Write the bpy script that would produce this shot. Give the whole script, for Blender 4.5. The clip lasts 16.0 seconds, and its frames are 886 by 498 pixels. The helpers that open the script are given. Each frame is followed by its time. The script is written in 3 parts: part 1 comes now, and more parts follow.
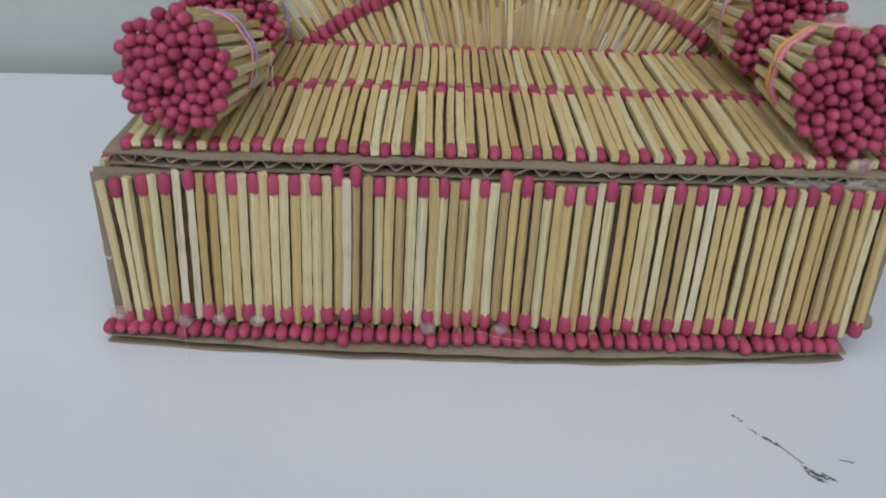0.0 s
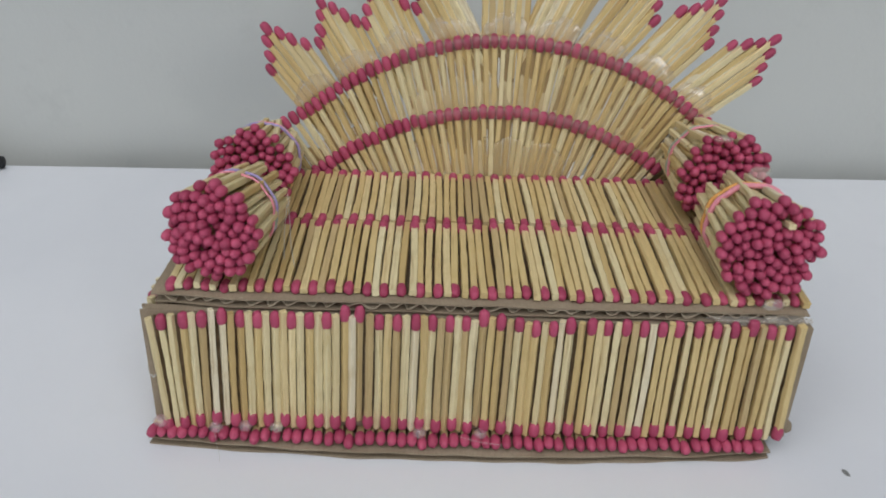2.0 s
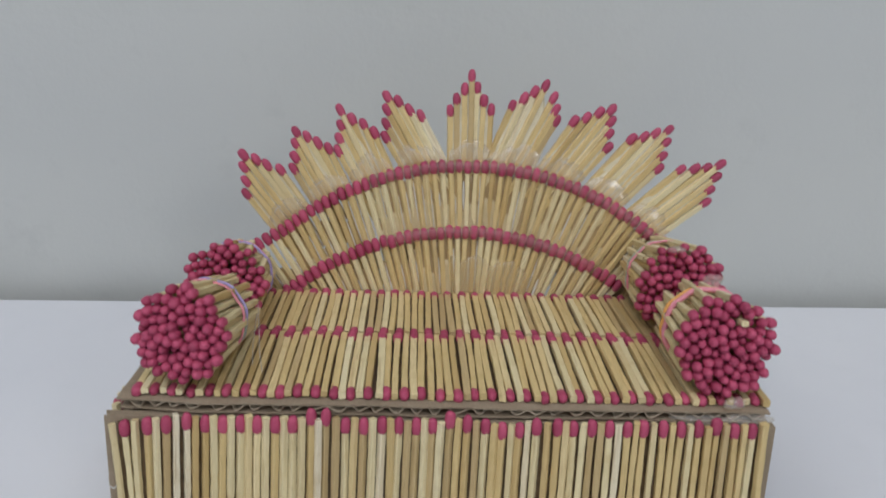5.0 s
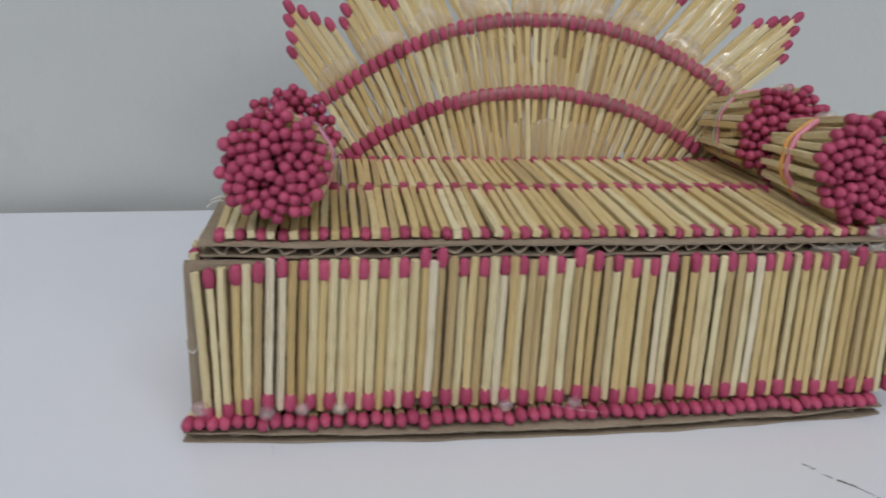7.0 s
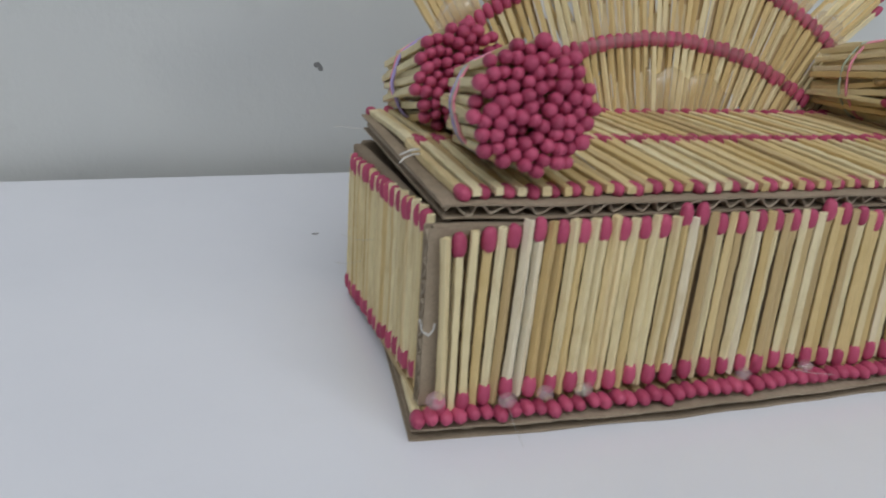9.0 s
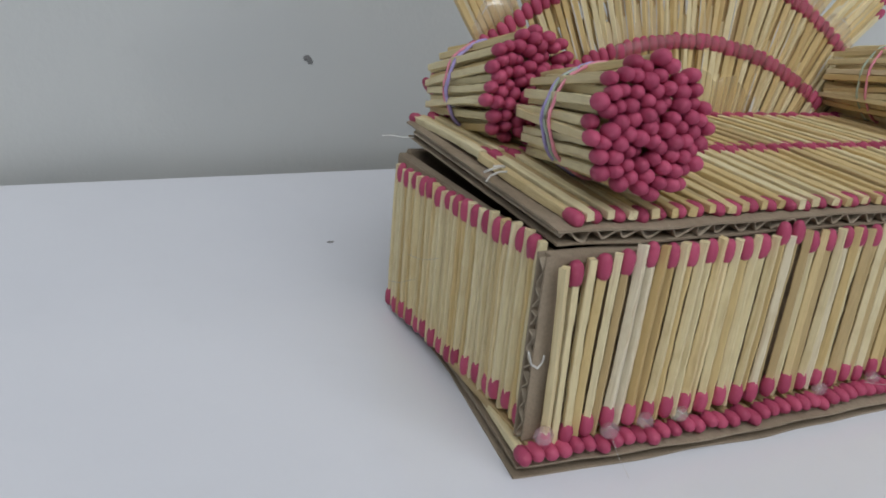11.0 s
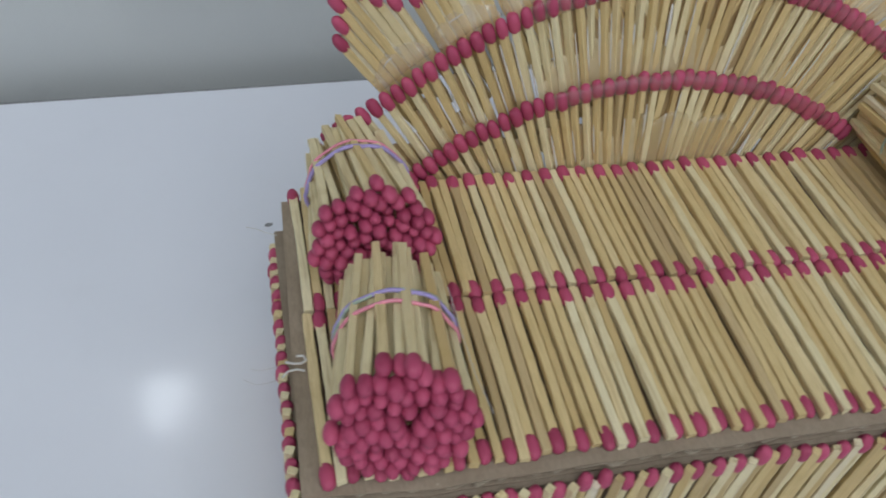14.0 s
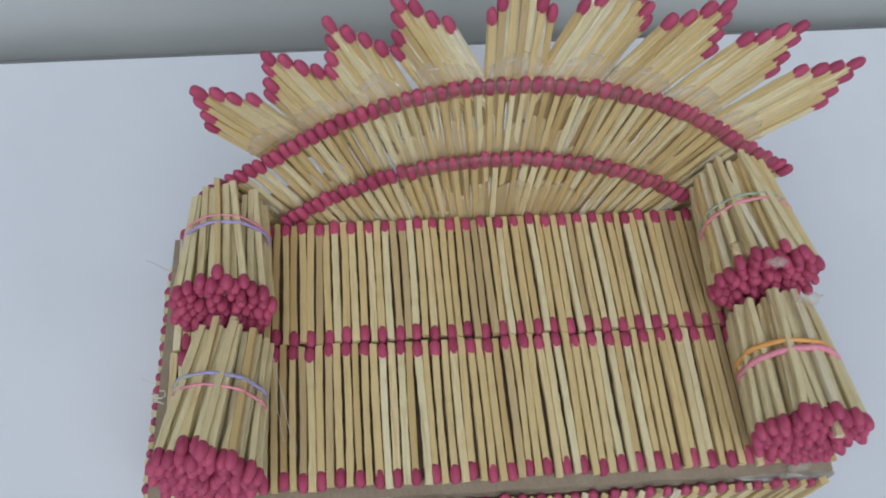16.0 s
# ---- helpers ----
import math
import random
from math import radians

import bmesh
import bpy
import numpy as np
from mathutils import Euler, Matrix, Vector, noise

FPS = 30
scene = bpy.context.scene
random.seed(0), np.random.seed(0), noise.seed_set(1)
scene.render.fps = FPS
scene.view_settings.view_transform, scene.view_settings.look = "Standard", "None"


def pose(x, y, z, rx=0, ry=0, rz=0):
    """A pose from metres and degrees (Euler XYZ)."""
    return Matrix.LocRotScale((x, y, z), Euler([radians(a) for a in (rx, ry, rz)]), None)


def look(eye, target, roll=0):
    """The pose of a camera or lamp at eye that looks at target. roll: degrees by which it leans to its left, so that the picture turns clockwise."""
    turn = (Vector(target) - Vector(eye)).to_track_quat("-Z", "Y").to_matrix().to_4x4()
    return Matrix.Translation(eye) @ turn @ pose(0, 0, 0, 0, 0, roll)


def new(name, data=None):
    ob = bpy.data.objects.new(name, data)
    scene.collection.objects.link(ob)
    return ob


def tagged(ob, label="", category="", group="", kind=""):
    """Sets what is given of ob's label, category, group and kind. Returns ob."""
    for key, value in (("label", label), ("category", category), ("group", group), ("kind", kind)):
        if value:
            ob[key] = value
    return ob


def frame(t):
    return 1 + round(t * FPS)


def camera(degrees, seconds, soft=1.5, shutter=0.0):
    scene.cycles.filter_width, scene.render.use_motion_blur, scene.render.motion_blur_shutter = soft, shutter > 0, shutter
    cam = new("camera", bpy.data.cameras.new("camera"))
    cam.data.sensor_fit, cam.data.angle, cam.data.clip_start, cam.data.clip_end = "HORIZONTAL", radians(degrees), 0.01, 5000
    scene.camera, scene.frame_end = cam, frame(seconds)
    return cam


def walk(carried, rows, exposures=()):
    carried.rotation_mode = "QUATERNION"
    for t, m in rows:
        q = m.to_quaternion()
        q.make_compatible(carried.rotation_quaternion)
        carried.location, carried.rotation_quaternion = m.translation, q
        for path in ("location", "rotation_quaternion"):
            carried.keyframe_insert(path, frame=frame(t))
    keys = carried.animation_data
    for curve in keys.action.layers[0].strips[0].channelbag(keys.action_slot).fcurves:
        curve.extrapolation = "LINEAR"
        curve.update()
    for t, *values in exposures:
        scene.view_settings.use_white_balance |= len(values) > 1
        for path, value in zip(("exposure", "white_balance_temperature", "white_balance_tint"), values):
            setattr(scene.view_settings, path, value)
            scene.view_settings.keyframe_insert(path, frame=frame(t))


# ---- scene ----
cam = camera(56.95, 16.0, 1.8, 0.5)
PATH = [
    (0, (-0.00020, 0.00007, 0.13038), (-0.00159, 0.26647, -0.02934), 1.18),
    (0.5, (-0.00105, -0.00300, 0.14256), (-0.00181, 0.26417, -0.01586), 1.18),
    (1, (-0.00107, -0.00634, 0.15383), (-0.00016, 0.26194, -0.00270), 1.38),
    (1.5, (0.00009, -0.01646, 0.16616), (-0.00069, 0.25391, 0.01327), 1.29),
    (2, (0.00118, -0.01972, 0.17678), (0.00139, 0.25033, 0.02331), 1.29),
    (2.5, (0.00379, -0.02295, 0.18198), (0.00554, 0.24718, 0.02867), 1.56),
    (3, (0.00490, -0.02527, 0.18988), (0.00862, 0.24634, 0.03924), 1.67),
    (3.2, (0.00357, -0.02605, 0.19185), (0.00825, 0.24969, 0.04894), 1.82),
    (5.3, (0.00476, -0.03365, 0.15340), (0.01461, 0.26148, 0.05707), 1.20),
    (5.5, (0.00130, -0.03144, 0.14517), (0.01645, 0.26321, 0.04807), 1.42),
    (6, (-0.00212, -0.03101, 0.12968), (0.01724, 0.26273, 0.03055), 1.29),
    (6.5, (-0.01740, -0.02497, 0.11902), (0.00753, 0.26708, 0.01624), 1.11),
    (7, (-0.04474, -0.01746, 0.11662), (-0.00863, 0.27312, 0.01301), 1.43),
    (7.5, (-0.07538, -0.00686, 0.11416), (-0.02405, 0.28037, 0.00765), 2.02),
    (8, (-0.10158, 0.00490, 0.11214), (-0.03022, 0.28645, 0.00208), 2.77),
    (8.5, (-0.11906, 0.01595, 0.10836), (-0.03455, 0.29398, -0.00134), 3.41),
    (9, (-0.13203, 0.02686, 0.10060), (-0.03496, 0.30027, -0.01032), 4.06),
    (9.2, (-0.13834, 0.03047, 0.09689), (-0.03861, 0.30308, -0.01363), 4.13),
    (11.3, (-0.16526, 0.05677, 0.10604), (-0.03247, 0.31047, -0.01431), 6.00),
    (11.5, (-0.16519, 0.05797, 0.11311), (-0.03239, 0.30921, -0.01229), 6.15),
    (12, (-0.15970, 0.06050, 0.13722), (-0.02930, 0.30597, -0.00143), 6.68),
    (12.5, (-0.14965, 0.06677, 0.15334), (-0.03004, 0.30805, -0.00143), 7.22),
    (13, (-0.12837, 0.07879, 0.16863), (-0.02135, 0.31265, -0.00553), 6.81),
    (13.5, (-0.10457, 0.09433, 0.18366), (-0.02152, 0.31554, -0.01795), 6.20),
    (14, (-0.07827, 0.10279, 0.19532), (-0.02155, 0.30639, -0.03230), 5.86),
    (14.5, (-0.05980, 0.10940, 0.21696), (-0.01812, 0.29846, -0.02594), 5.20),
    (15, (-0.04029, 0.11786, 0.23452), (-0.01144, 0.28728, -0.02421), 3.72),
    (15.5, (-0.02754, 0.12054, 0.25516), (0.00002, 0.27714, -0.01167), 5.02),
    (16, (-0.01455, 0.12714, 0.27288), (0.00579, 0.27252, -0.00085), 4.33),
]
walk(cam, [(t, look(eye, target, roll)) for t, eye, target, roll in PATH], [(0, -0.18, 6350, 10), (1, -0.12, 6400, 10), (2, -0.06, 6620, 10), (5.5, -0.12, 6500, 12), (9, -0.14, 6500, 11), (12.5, -0.18, 6450, 11), (14.5, -0.19, 6080, 9), (16, -0.08, 6080, 9)])

# ---- world, lamps, exposure ----
MM = 0.001
world = bpy.data.worlds.new("room_air")
scene.world = world
world.use_nodes = True
world.node_tree.nodes["Background"].inputs["Color"].default_value = (0.80, 0.88, 1.0, 1)
world.node_tree.nodes["Background"].inputs["Strength"].default_value = 0.05


def area_lamp(name, place, target, sx, sy, watts, colour):
    data = bpy.data.lights.new(name, "AREA")
    data.shape, data.size, data.size_y, data.energy, data.color = "RECTANGLE", sx, sy, watts, colour
    ob = new(name, data)
    ob.matrix_world = look(place, target)
    return ob


area_lamp("ceiling_panel_lamp", (-0.25, -0.55, 1.66), (-0.20, -0.25, 0.0), 2.6, 2.2, 43.5, (0.95, 0.975, 1.0))
# unseen broad fill from the front, added to brighten wall and upright faces
area_lamp("window_lamp", (0.2, -2.30, 0.75), (-0.1, 0.3, 0.05), 2.4, 1.5, 4.3, (0.82, 0.93, 1.0))
area_lamp("side_window_lamp", (1.35, -1.95, 1.05), (0.0, 0.2, 0.03), 0.28, 0.34, 7.0, (0.97, 0.985, 1.0))
area_lamp("bulb_lamp", (-0.395, 1.215, 1.48), (-0.15, 0.2, 0.0), 0.09, 0.09, 0.5, (0.95, 0.98, 1.0))


# ---- materials ----
def material(name):
    m = bpy.data.materials.new(name)
    m.use_nodes = True
    return m, m.node_tree.nodes, m.node_tree.links, m.node_tree.nodes["Principled BSDF"]


def coords(nodes, links, scale=(1, 1, 1)):
    tex = nodes.new("ShaderNodeTexCoord")
    mapping = nodes.new("ShaderNodeMapping")
    mapping.inputs["Scale"].default_value = scale
    links.new(tex.outputs["Object"], mapping.inputs["Vector"])
    return mapping.outputs["Vector"]


def noise_tex(nodes, links, vector, scale, detail=4.0, rough=0.6):
    n = nodes.new("ShaderNodeTexNoise")
    n.inputs["Scale"].default_value, n.inputs["Detail"].default_value, n.inputs["Roughness"].default_value = scale, detail, rough
    links.new(vector, n.inputs["Vector"])
    return n.outputs["Fac"]


def ramp(nodes, links, fac, stops):
    r = nodes.new("ShaderNodeValToRGB")
    while len(r.color_ramp.elements) < len(stops):
        r.color_ramp.elements.new(0.5)
    for e, (pos, col) in zip(r.color_ramp.elements, stops):
        e.position, e.color = pos, (*col, 1)
    links.new(fac, r.inputs["Fac"])
    return r.outputs["Color"]


def mix(nodes, links, fac, a, b, mode="MIX"):
    m = nodes.new("ShaderNodeMix")
    m.data_type, m.blend_type = "RGBA", mode
    for socket, value in ((m.inputs["Factor"], fac), (m.inputs[6], a), (m.inputs[7], b)):
        if hasattr(value, "links"):
            links.new(value, socket)
        else:
            socket.default_value = value if not isinstance(value, tuple) else (*value, 1)
    return m.outputs[2]


def bump(nodes, links, bsdf, height, strength, distance):
    b = nodes.new("ShaderNodeBump")
    b.inputs["Strength"].default_value, b.inputs["Distance"].default_value = strength, distance
    links.new(height, b.inputs["Height"])
    links.new(b.outputs["Normal"], bsdf.inputs["Normal"])


def wood(name, light, mid, dark):
    """Split poplar splint: each stick has its own tone, with long grain and a few brown streaks."""
    m, nodes, links, bsdf = material(name)
    info = nodes.new("ShaderNodeObjectInfo")
    tone = ramp(nodes, links, info.outputs["Random"], [(0.0, dark), (0.3, mid), (0.75, mid), (1.0, light)])
    shift = nodes.new("ShaderNodeVectorMath")
    shift.operation = "ADD"
    links.new(coords(nodes, links), shift.inputs[0])
    links.new(info.outputs["Random"], shift.inputs[1])
    stretch = nodes.new("ShaderNodeMapping")
    stretch.inputs["Scale"].default_value = (1, 1, 0.06)
    links.new(shift.outputs["Vector"], stretch.inputs["Vector"])
    grain = noise_tex(nodes, links, stretch.outputs["Vector"], 2600, 5, 0.65)
    streak = noise_tex(nodes, links, stretch.outputs["Vector"], 700, 2, 0.5)
    blotch = noise_tex(nodes, links, shift.outputs["Vector"], 130, 3, 0.6)
    grained = mix(nodes, links, ramp(nodes, links, grain, [(0.35, (0, 0, 0)), (0.7, (0.55, 0.55, 0.55))]), tone, tuple(0.72 * c for c in mid))
    streaked = mix(nodes, links, ramp(nodes, links, streak, [(0.58, (0, 0, 0)), (0.74, (0.5, 0.5, 0.5))]), grained, (0.42, 0.285, 0.12))
    final = mix(nodes, links, ramp(nodes, links, blotch, [(0.52, (0, 0, 0)), (0.75, (0.35, 0.35, 0.35))]), streaked, (0.50, 0.36, 0.13))
    links.new(final, bsdf.inputs["Base Color"])
    bsdf.inputs["Roughness"].default_value = 0.62
    bsdf.inputs["Specular IOR Level"].default_value = 0.35
    bump(nodes, links, bsdf, grain, 0.7, 0.00018)
    return m


WOOD = wood("poplar_splint", (0.85, 0.72, 0.43), (0.71, 0.548, 0.266), (0.55, 0.388, 0.166))
PALE = wood("pale_splint", (0.86, 0.79, 0.60), (0.82, 0.73, 0.52), (0.76, 0.65, 0.43))
CREAM_WOOD = wood("cream_splint", (0.86, 0.77, 0.50), (0.80, 0.695, 0.42), (0.70, 0.575, 0.32))
TAN = wood("tan_splint", (0.63, 0.485, 0.255), (0.56, 0.422, 0.216), (0.48, 0.348, 0.175))


def head_material():
    m, nodes, links, bsdf = material("match_head_compound")
    info = nodes.new("ShaderNodeObjectInfo")
    tone = ramp(nodes, links, info.outputs["Random"], [(0.0, (0.35, 0.048, 0.105)), (0.5, (0.425, 0.062, 0.132)), (1.0, (0.50, 0.082, 0.160))])
    v = coords(nodes, links)
    fine = noise_tex(nodes, links, v, 2600, 4, 0.7)
    worn = noise_tex(nodes, links, v, 500, 3, 0.6)
    col = mix(nodes, links, ramp(nodes, links, worn, [(0.55, (0, 0, 0)), (0.8, (0.45, 0.45, 0.45))]), tone, (0.56, 0.13, 0.20))
    links.new(col, bsdf.inputs["Base Color"])
    bsdf.inputs["Roughness"].default_value = 0.58
    bsdf.inputs["Specular IOR Level"].default_value = 0.4
    bump(nodes, links, bsdf, fine, 0.6, 0.00015)
    return m


HEAD = head_material()


def cardboard(name, light, dark):
    m, nodes, links, bsdf = material(name)
    v = coords(nodes, links, (1, 0.35, 1))
    fibre = noise_tex(nodes, links, v, 1500, 6, 0.7)
    patch = noise_tex(nodes, links, coords(nodes, links), 60, 4, 0.6)
    base = ramp(nodes, links, patch, [(0.3, dark), (0.7, light)])
    col = mix(nodes, links, ramp(nodes, links, fibre, [(0.4, (0, 0, 0)), (0.75, (0.5, 0.5, 0.5))]), base, tuple(0.62 * c for c in dark))
    links.new(col, bsdf.inputs["Base Color"])
    bsdf.inputs["Roughness"].default_value = 0.85
    bsdf.inputs["Specular IOR Level"].default_value = 0.2
    bump(nodes, links, bsdf, fibre, 0.5, 0.0002)
    return m


CARD = cardboard("kraft_cardboard", (0.37, 0.30, 0.22), (0.28, 0.22, 0.155))
CARD_EDGE = cardboard("cut_cardboard_flute", (0.54, 0.46, 0.35), (0.40, 0.33, 0.24))


def glue_material(name, colour, body, rough=0.08):
    """Set hot glue in thin layers: part milky body, part see-through, with a wet gloss; body is the milky share."""
    m, nodes, links, bsdf = material(name)
    cloud = noise_tex(nodes, links, coords(nodes, links), 260, 3, 0.6)
    links.new(ramp(nodes, links, cloud, [(0.3, tuple(0.94 * c for c in colour)), (0.7, colour)]), bsdf.inputs["Base Color"])
    bsdf.inputs["Roughness"].default_value = 0.5
    bsdf.inputs["Specular IOR Level"].default_value = 0.0
    bump(nodes, links, bsdf, cloud, 0.25, 0.0004)
    clear = nodes.new("ShaderNodeBsdfTransparent")
    clear.inputs["Color"].default_value = (0.98, 0.955, 0.91, 1)
    share = nodes.new("ShaderNodeMixShader")
    links.new(ramp(nodes, links, cloud, [(0.25, (max(0, body - 0.05),) * 3), (0.75, (min(1, body + 0.05),) * 3)]), share.inputs[0])
    links.new(clear.outputs[0], share.inputs[1])
    links.new(bsdf.outputs[0], share.inputs[2])
    gloss = nodes.new("ShaderNodeBsdfGlossy")
    gloss.inputs["Roughness"].default_value = rough
    facing = nodes.new("ShaderNodeLayerWeight")
    facing.inputs["Blend"].default_value = 0.3
    wet = nodes.new("ShaderNodeMixShader")
    links.new(ramp(nodes, links, facing.outputs["Facing"], [(0.0, (0.04,) * 3), (0.6, (0.07,) * 3), (1.0, (0.5,) * 3)]), wet.inputs[0])
    links.new(share.outputs[0], wet.inputs[1])
    links.new(gloss.outputs[0], wet.inputs[2])
    out = [n for n in nodes if n.type == "OUTPUT_MATERIAL"][0]
    links.new(wet.outputs[0], out.inputs["Surface"])
    return m


GLUE = glue_material("clear_hot_glue", (0.93, 0.91, 0.87), 0.15)
FILM = glue_material("glue_film_over_wood", (0.66, 0.53, 0.30), 0.80, 0.4)
BROWN_FILM = glue_material("thin_brown_glue", (0.42, 0.29, 0.135), 0.88, 0.3)
THIN = glue_material("thin_tan_glue", (0.74, 0.60, 0.34), 0.26, 0.2)
CREAM = glue_material("milky_glue_sheet", (0.85, 0.77, 0.56), 0.75, 0.10)
PILLOW = glue_material("milky_glue_pillow", (0.92, 0.85, 0.72), 0.17, 0.17)
COAT = glue_material("glue_coat_over_heads", (0.50, 0.32, 0.30), 0.10, 0.35)
# white of the glue threads; on fans and pillows it paints glints
THREAD_AND_GLINT = glue_material("white_glue_strand", (0.93, 0.92, 0.88), 0.55, 0.05)
PINK_GLUE = glue_material("pink_stained_glue", (0.86, 0.60, 0.71), 0.17)


def plain(name, colour, rough, spread=0.12, scale=900, spec=0.4, relief=0.0002):
    m, nodes, links, bsdf = material(name)
    n = noise_tex(nodes, links, coords(nodes, links), scale, 4, 0.6)
    links.new(ramp(nodes, links, n, [(0.3, tuple(max(0, c * (1 - spread)) for c in colour)), (0.7, tuple(min(1, c * (1 + spread)) for c in colour))]), bsdf.inputs["Base Color"])
    bsdf.inputs["Roughness"].default_value = rough
    bsdf.inputs["Specular IOR Level"].default_value = spec
    if relief:
        bump(nodes, links, bsdf, n, 0.3, relief)
    return m


# near-black: the shade between the seat matches is put into this colour
SEAT_GAP_SHADE = plain("brown_glue_soaked_card", (0.08, 0.052, 0.031), 0.4, 0.35, 350, 0.45, 0.0004)
# brown that holds the shade of the front panel's gaps
FRONT_GAP_SHADE = plain("brown_glue_on_card", (0.16, 0.107, 0.056), 0.45, 0.35, 350, 0.4, 0.0004)
BAND = {
    "lilac": plain("lilac_rubber", (0.40, 0.33, 0.62), 0.45),
    "pink": plain("pink_rubber", (0.80, 0.30, 0.38), 0.45),
    "orange": plain("orange_rubber", (0.82, 0.42, 0.12), 0.45),
    "green": plain("grey_green_rubber", (0.42, 0.50, 0.40), 0.45),
}
INK = plain("dried_dark_ink", (0.10, 0.105, 0.11), 0.6, 0.5, 3000)
# grey of the spots and scuff, also of the strip that darkens the gap
SPOT_AND_GAP_GREY = plain("grey_scuff", (0.20, 0.20, 0.20), 0.7, 0.3, 3000)
BLACK = plain("black_rubber_sleeve", (0.02, 0.022, 0.025), 0.5)


def laminate():
    """White laminate: faint broad soiling, fine scratches in the gloss."""
    m, nodes, links, bsdf = material("white_laminate")
    v = coords(nodes, links)
    broad = noise_tex(nodes, links, v, 7, 4, 0.55)
    small = noise_tex(nodes, links, v, 60, 4, 0.6)
    base = ramp(nodes, links, broad, [(0.3, (0.715, 0.735, 0.79)), (0.7, (0.77, 0.785, 0.83))])
    col = mix(nodes, links, ramp(nodes, links, small, [(0.55, (0, 0, 0)), (0.8, (0.25, 0.25, 0.25))]), base, (0.68, 0.70, 0.74))
    links.new(col, bsdf.inputs["Base Color"])
    links.new(ramp(nodes, links, small, [(0.3, (0.10, 0.10, 0.10)), (0.7, (0.17, 0.17, 0.17))]), bsdf.inputs["Roughness"])
    bsdf.inputs["Specular IOR Level"].default_value = 0.45
    bump(nodes, links, bsdf, noise_tex(nodes, links, v, 25, 3, 0.5), 0.12, 0.001)
    return m


def wall_paint(name, low, high):
    """Old emulsion paint: broad yellowish and bluish clouds, small scuffs, roller relief."""
    m, nodes, links, bsdf = material(name)
    v = coords(nodes, links)
    broad = noise_tex(nodes, links, v, 5, 4, 0.55)
    scuff = noise_tex(nodes, links, v, 38, 5, 0.65)
    base = ramp(nodes, links, broad, [(0.3, low), (0.7, high)])
    col = mix(nodes, links, ramp(nodes, links, scuff, [(0.60, (0, 0, 0)), (0.85, (0.35, 0.35, 0.35))]), base, tuple(0.78 * c for c in low))
    links.new(col, bsdf.inputs["Base Color"])
    bsdf.inputs["Roughness"].default_value = 0.6
    bsdf.inputs["Specular IOR Level"].default_value = 0.3
    bump(nodes, links, bsdf, noise_tex(nodes, links, v, 220, 4, 0.6), 0.25, 0.0008)
    return m


LAMINATE = laminate()
PAINT = wall_paint("grey_white_wall_paint", (0.545, 0.565, 0.56), (0.595, 0.61, 0.59))
ROOM_PAINT = wall_paint("room_wall_paint", (0.62, 0.64, 0.66), (0.68, 0.69, 0.70))
FLOOR_PAINT = wall_paint("room_floor_cement", (0.30, 0.30, 0.29), (0.36, 0.36, 0.35))


# ---- mesh helpers ----
def settled(v):
    """The hand-made sofa is not quite square: wider in front, its right and rear a little lower. v is a place in the sofa's own axes."""
    x, y, z = v
    firm = min(1.0, max(0.0, z / 0.03))
    return Vector((1.014 * x - 0.0138 * y + 0.0128 * z - 0.15 * MM, 1.0103 * y + 0.0041 * z - 0.0044 * x - (0.85 + 2.0 * (1 - firm)) * MM, z + firm * (0.0152 * z - 0.0062 * x - 0.0165 * y - 0.9 * MM)))


def mesh_of(bm, name, mat, smooth=False):
    me = bpy.data.meshes.new(name)
    bmesh.ops.recalc_face_normals(bm, faces=bm.faces)
    bm.to_mesh(me)
    bm.free()
    for one in (mat if isinstance(mat, (list, tuple)) else [mat]):
        me.materials.append(one)
    if smooth:
        me.polygons.foreach_set("use_smooth", [True] * len(me.polygons))
    return me


def part(name, bm, mat, parent, label="", smooth=False):
    if parent.name.startswith(SOFA_PARTS):
        for v in bm.verts:
            v.co = settled(v.co)
    ob = new(name, mesh_of(bm, name, mat, smooth))
    ob.parent = parent
    return tagged(ob, label)


SOFA_PARTS = ("matchstick_sofa", "base_board", "front_panel", "side_panel", "seat_board", "backrest")


def add_box(bm, x0, x1, y0, y1, z0, z1, bevel=0.0):
    made = bmesh.ops.create_cube(bm, size=1.0)["verts"]
    bmesh.ops.scale(bm, vec=(x1 - x0, y1 - y0, z1 - z0), verts=made)
    bmesh.ops.translate(bm, vec=((x0 + x1) / 2, (y0 + y1) / 2, (z0 + z1) / 2), verts=made)
    if bevel:
        edges = list({e for v in made for e in v.link_edges})
        bmesh.ops.bevel(bm, geom=edges, offset=bevel, segments=2, affect="EDGES")


def box(x0, x1, y0, y1, z0, z1, bevel=0.0):
    bm = bmesh.new()
    add_box(bm, x0, x1, y0, y1, z0, z1, bevel)
    return bm


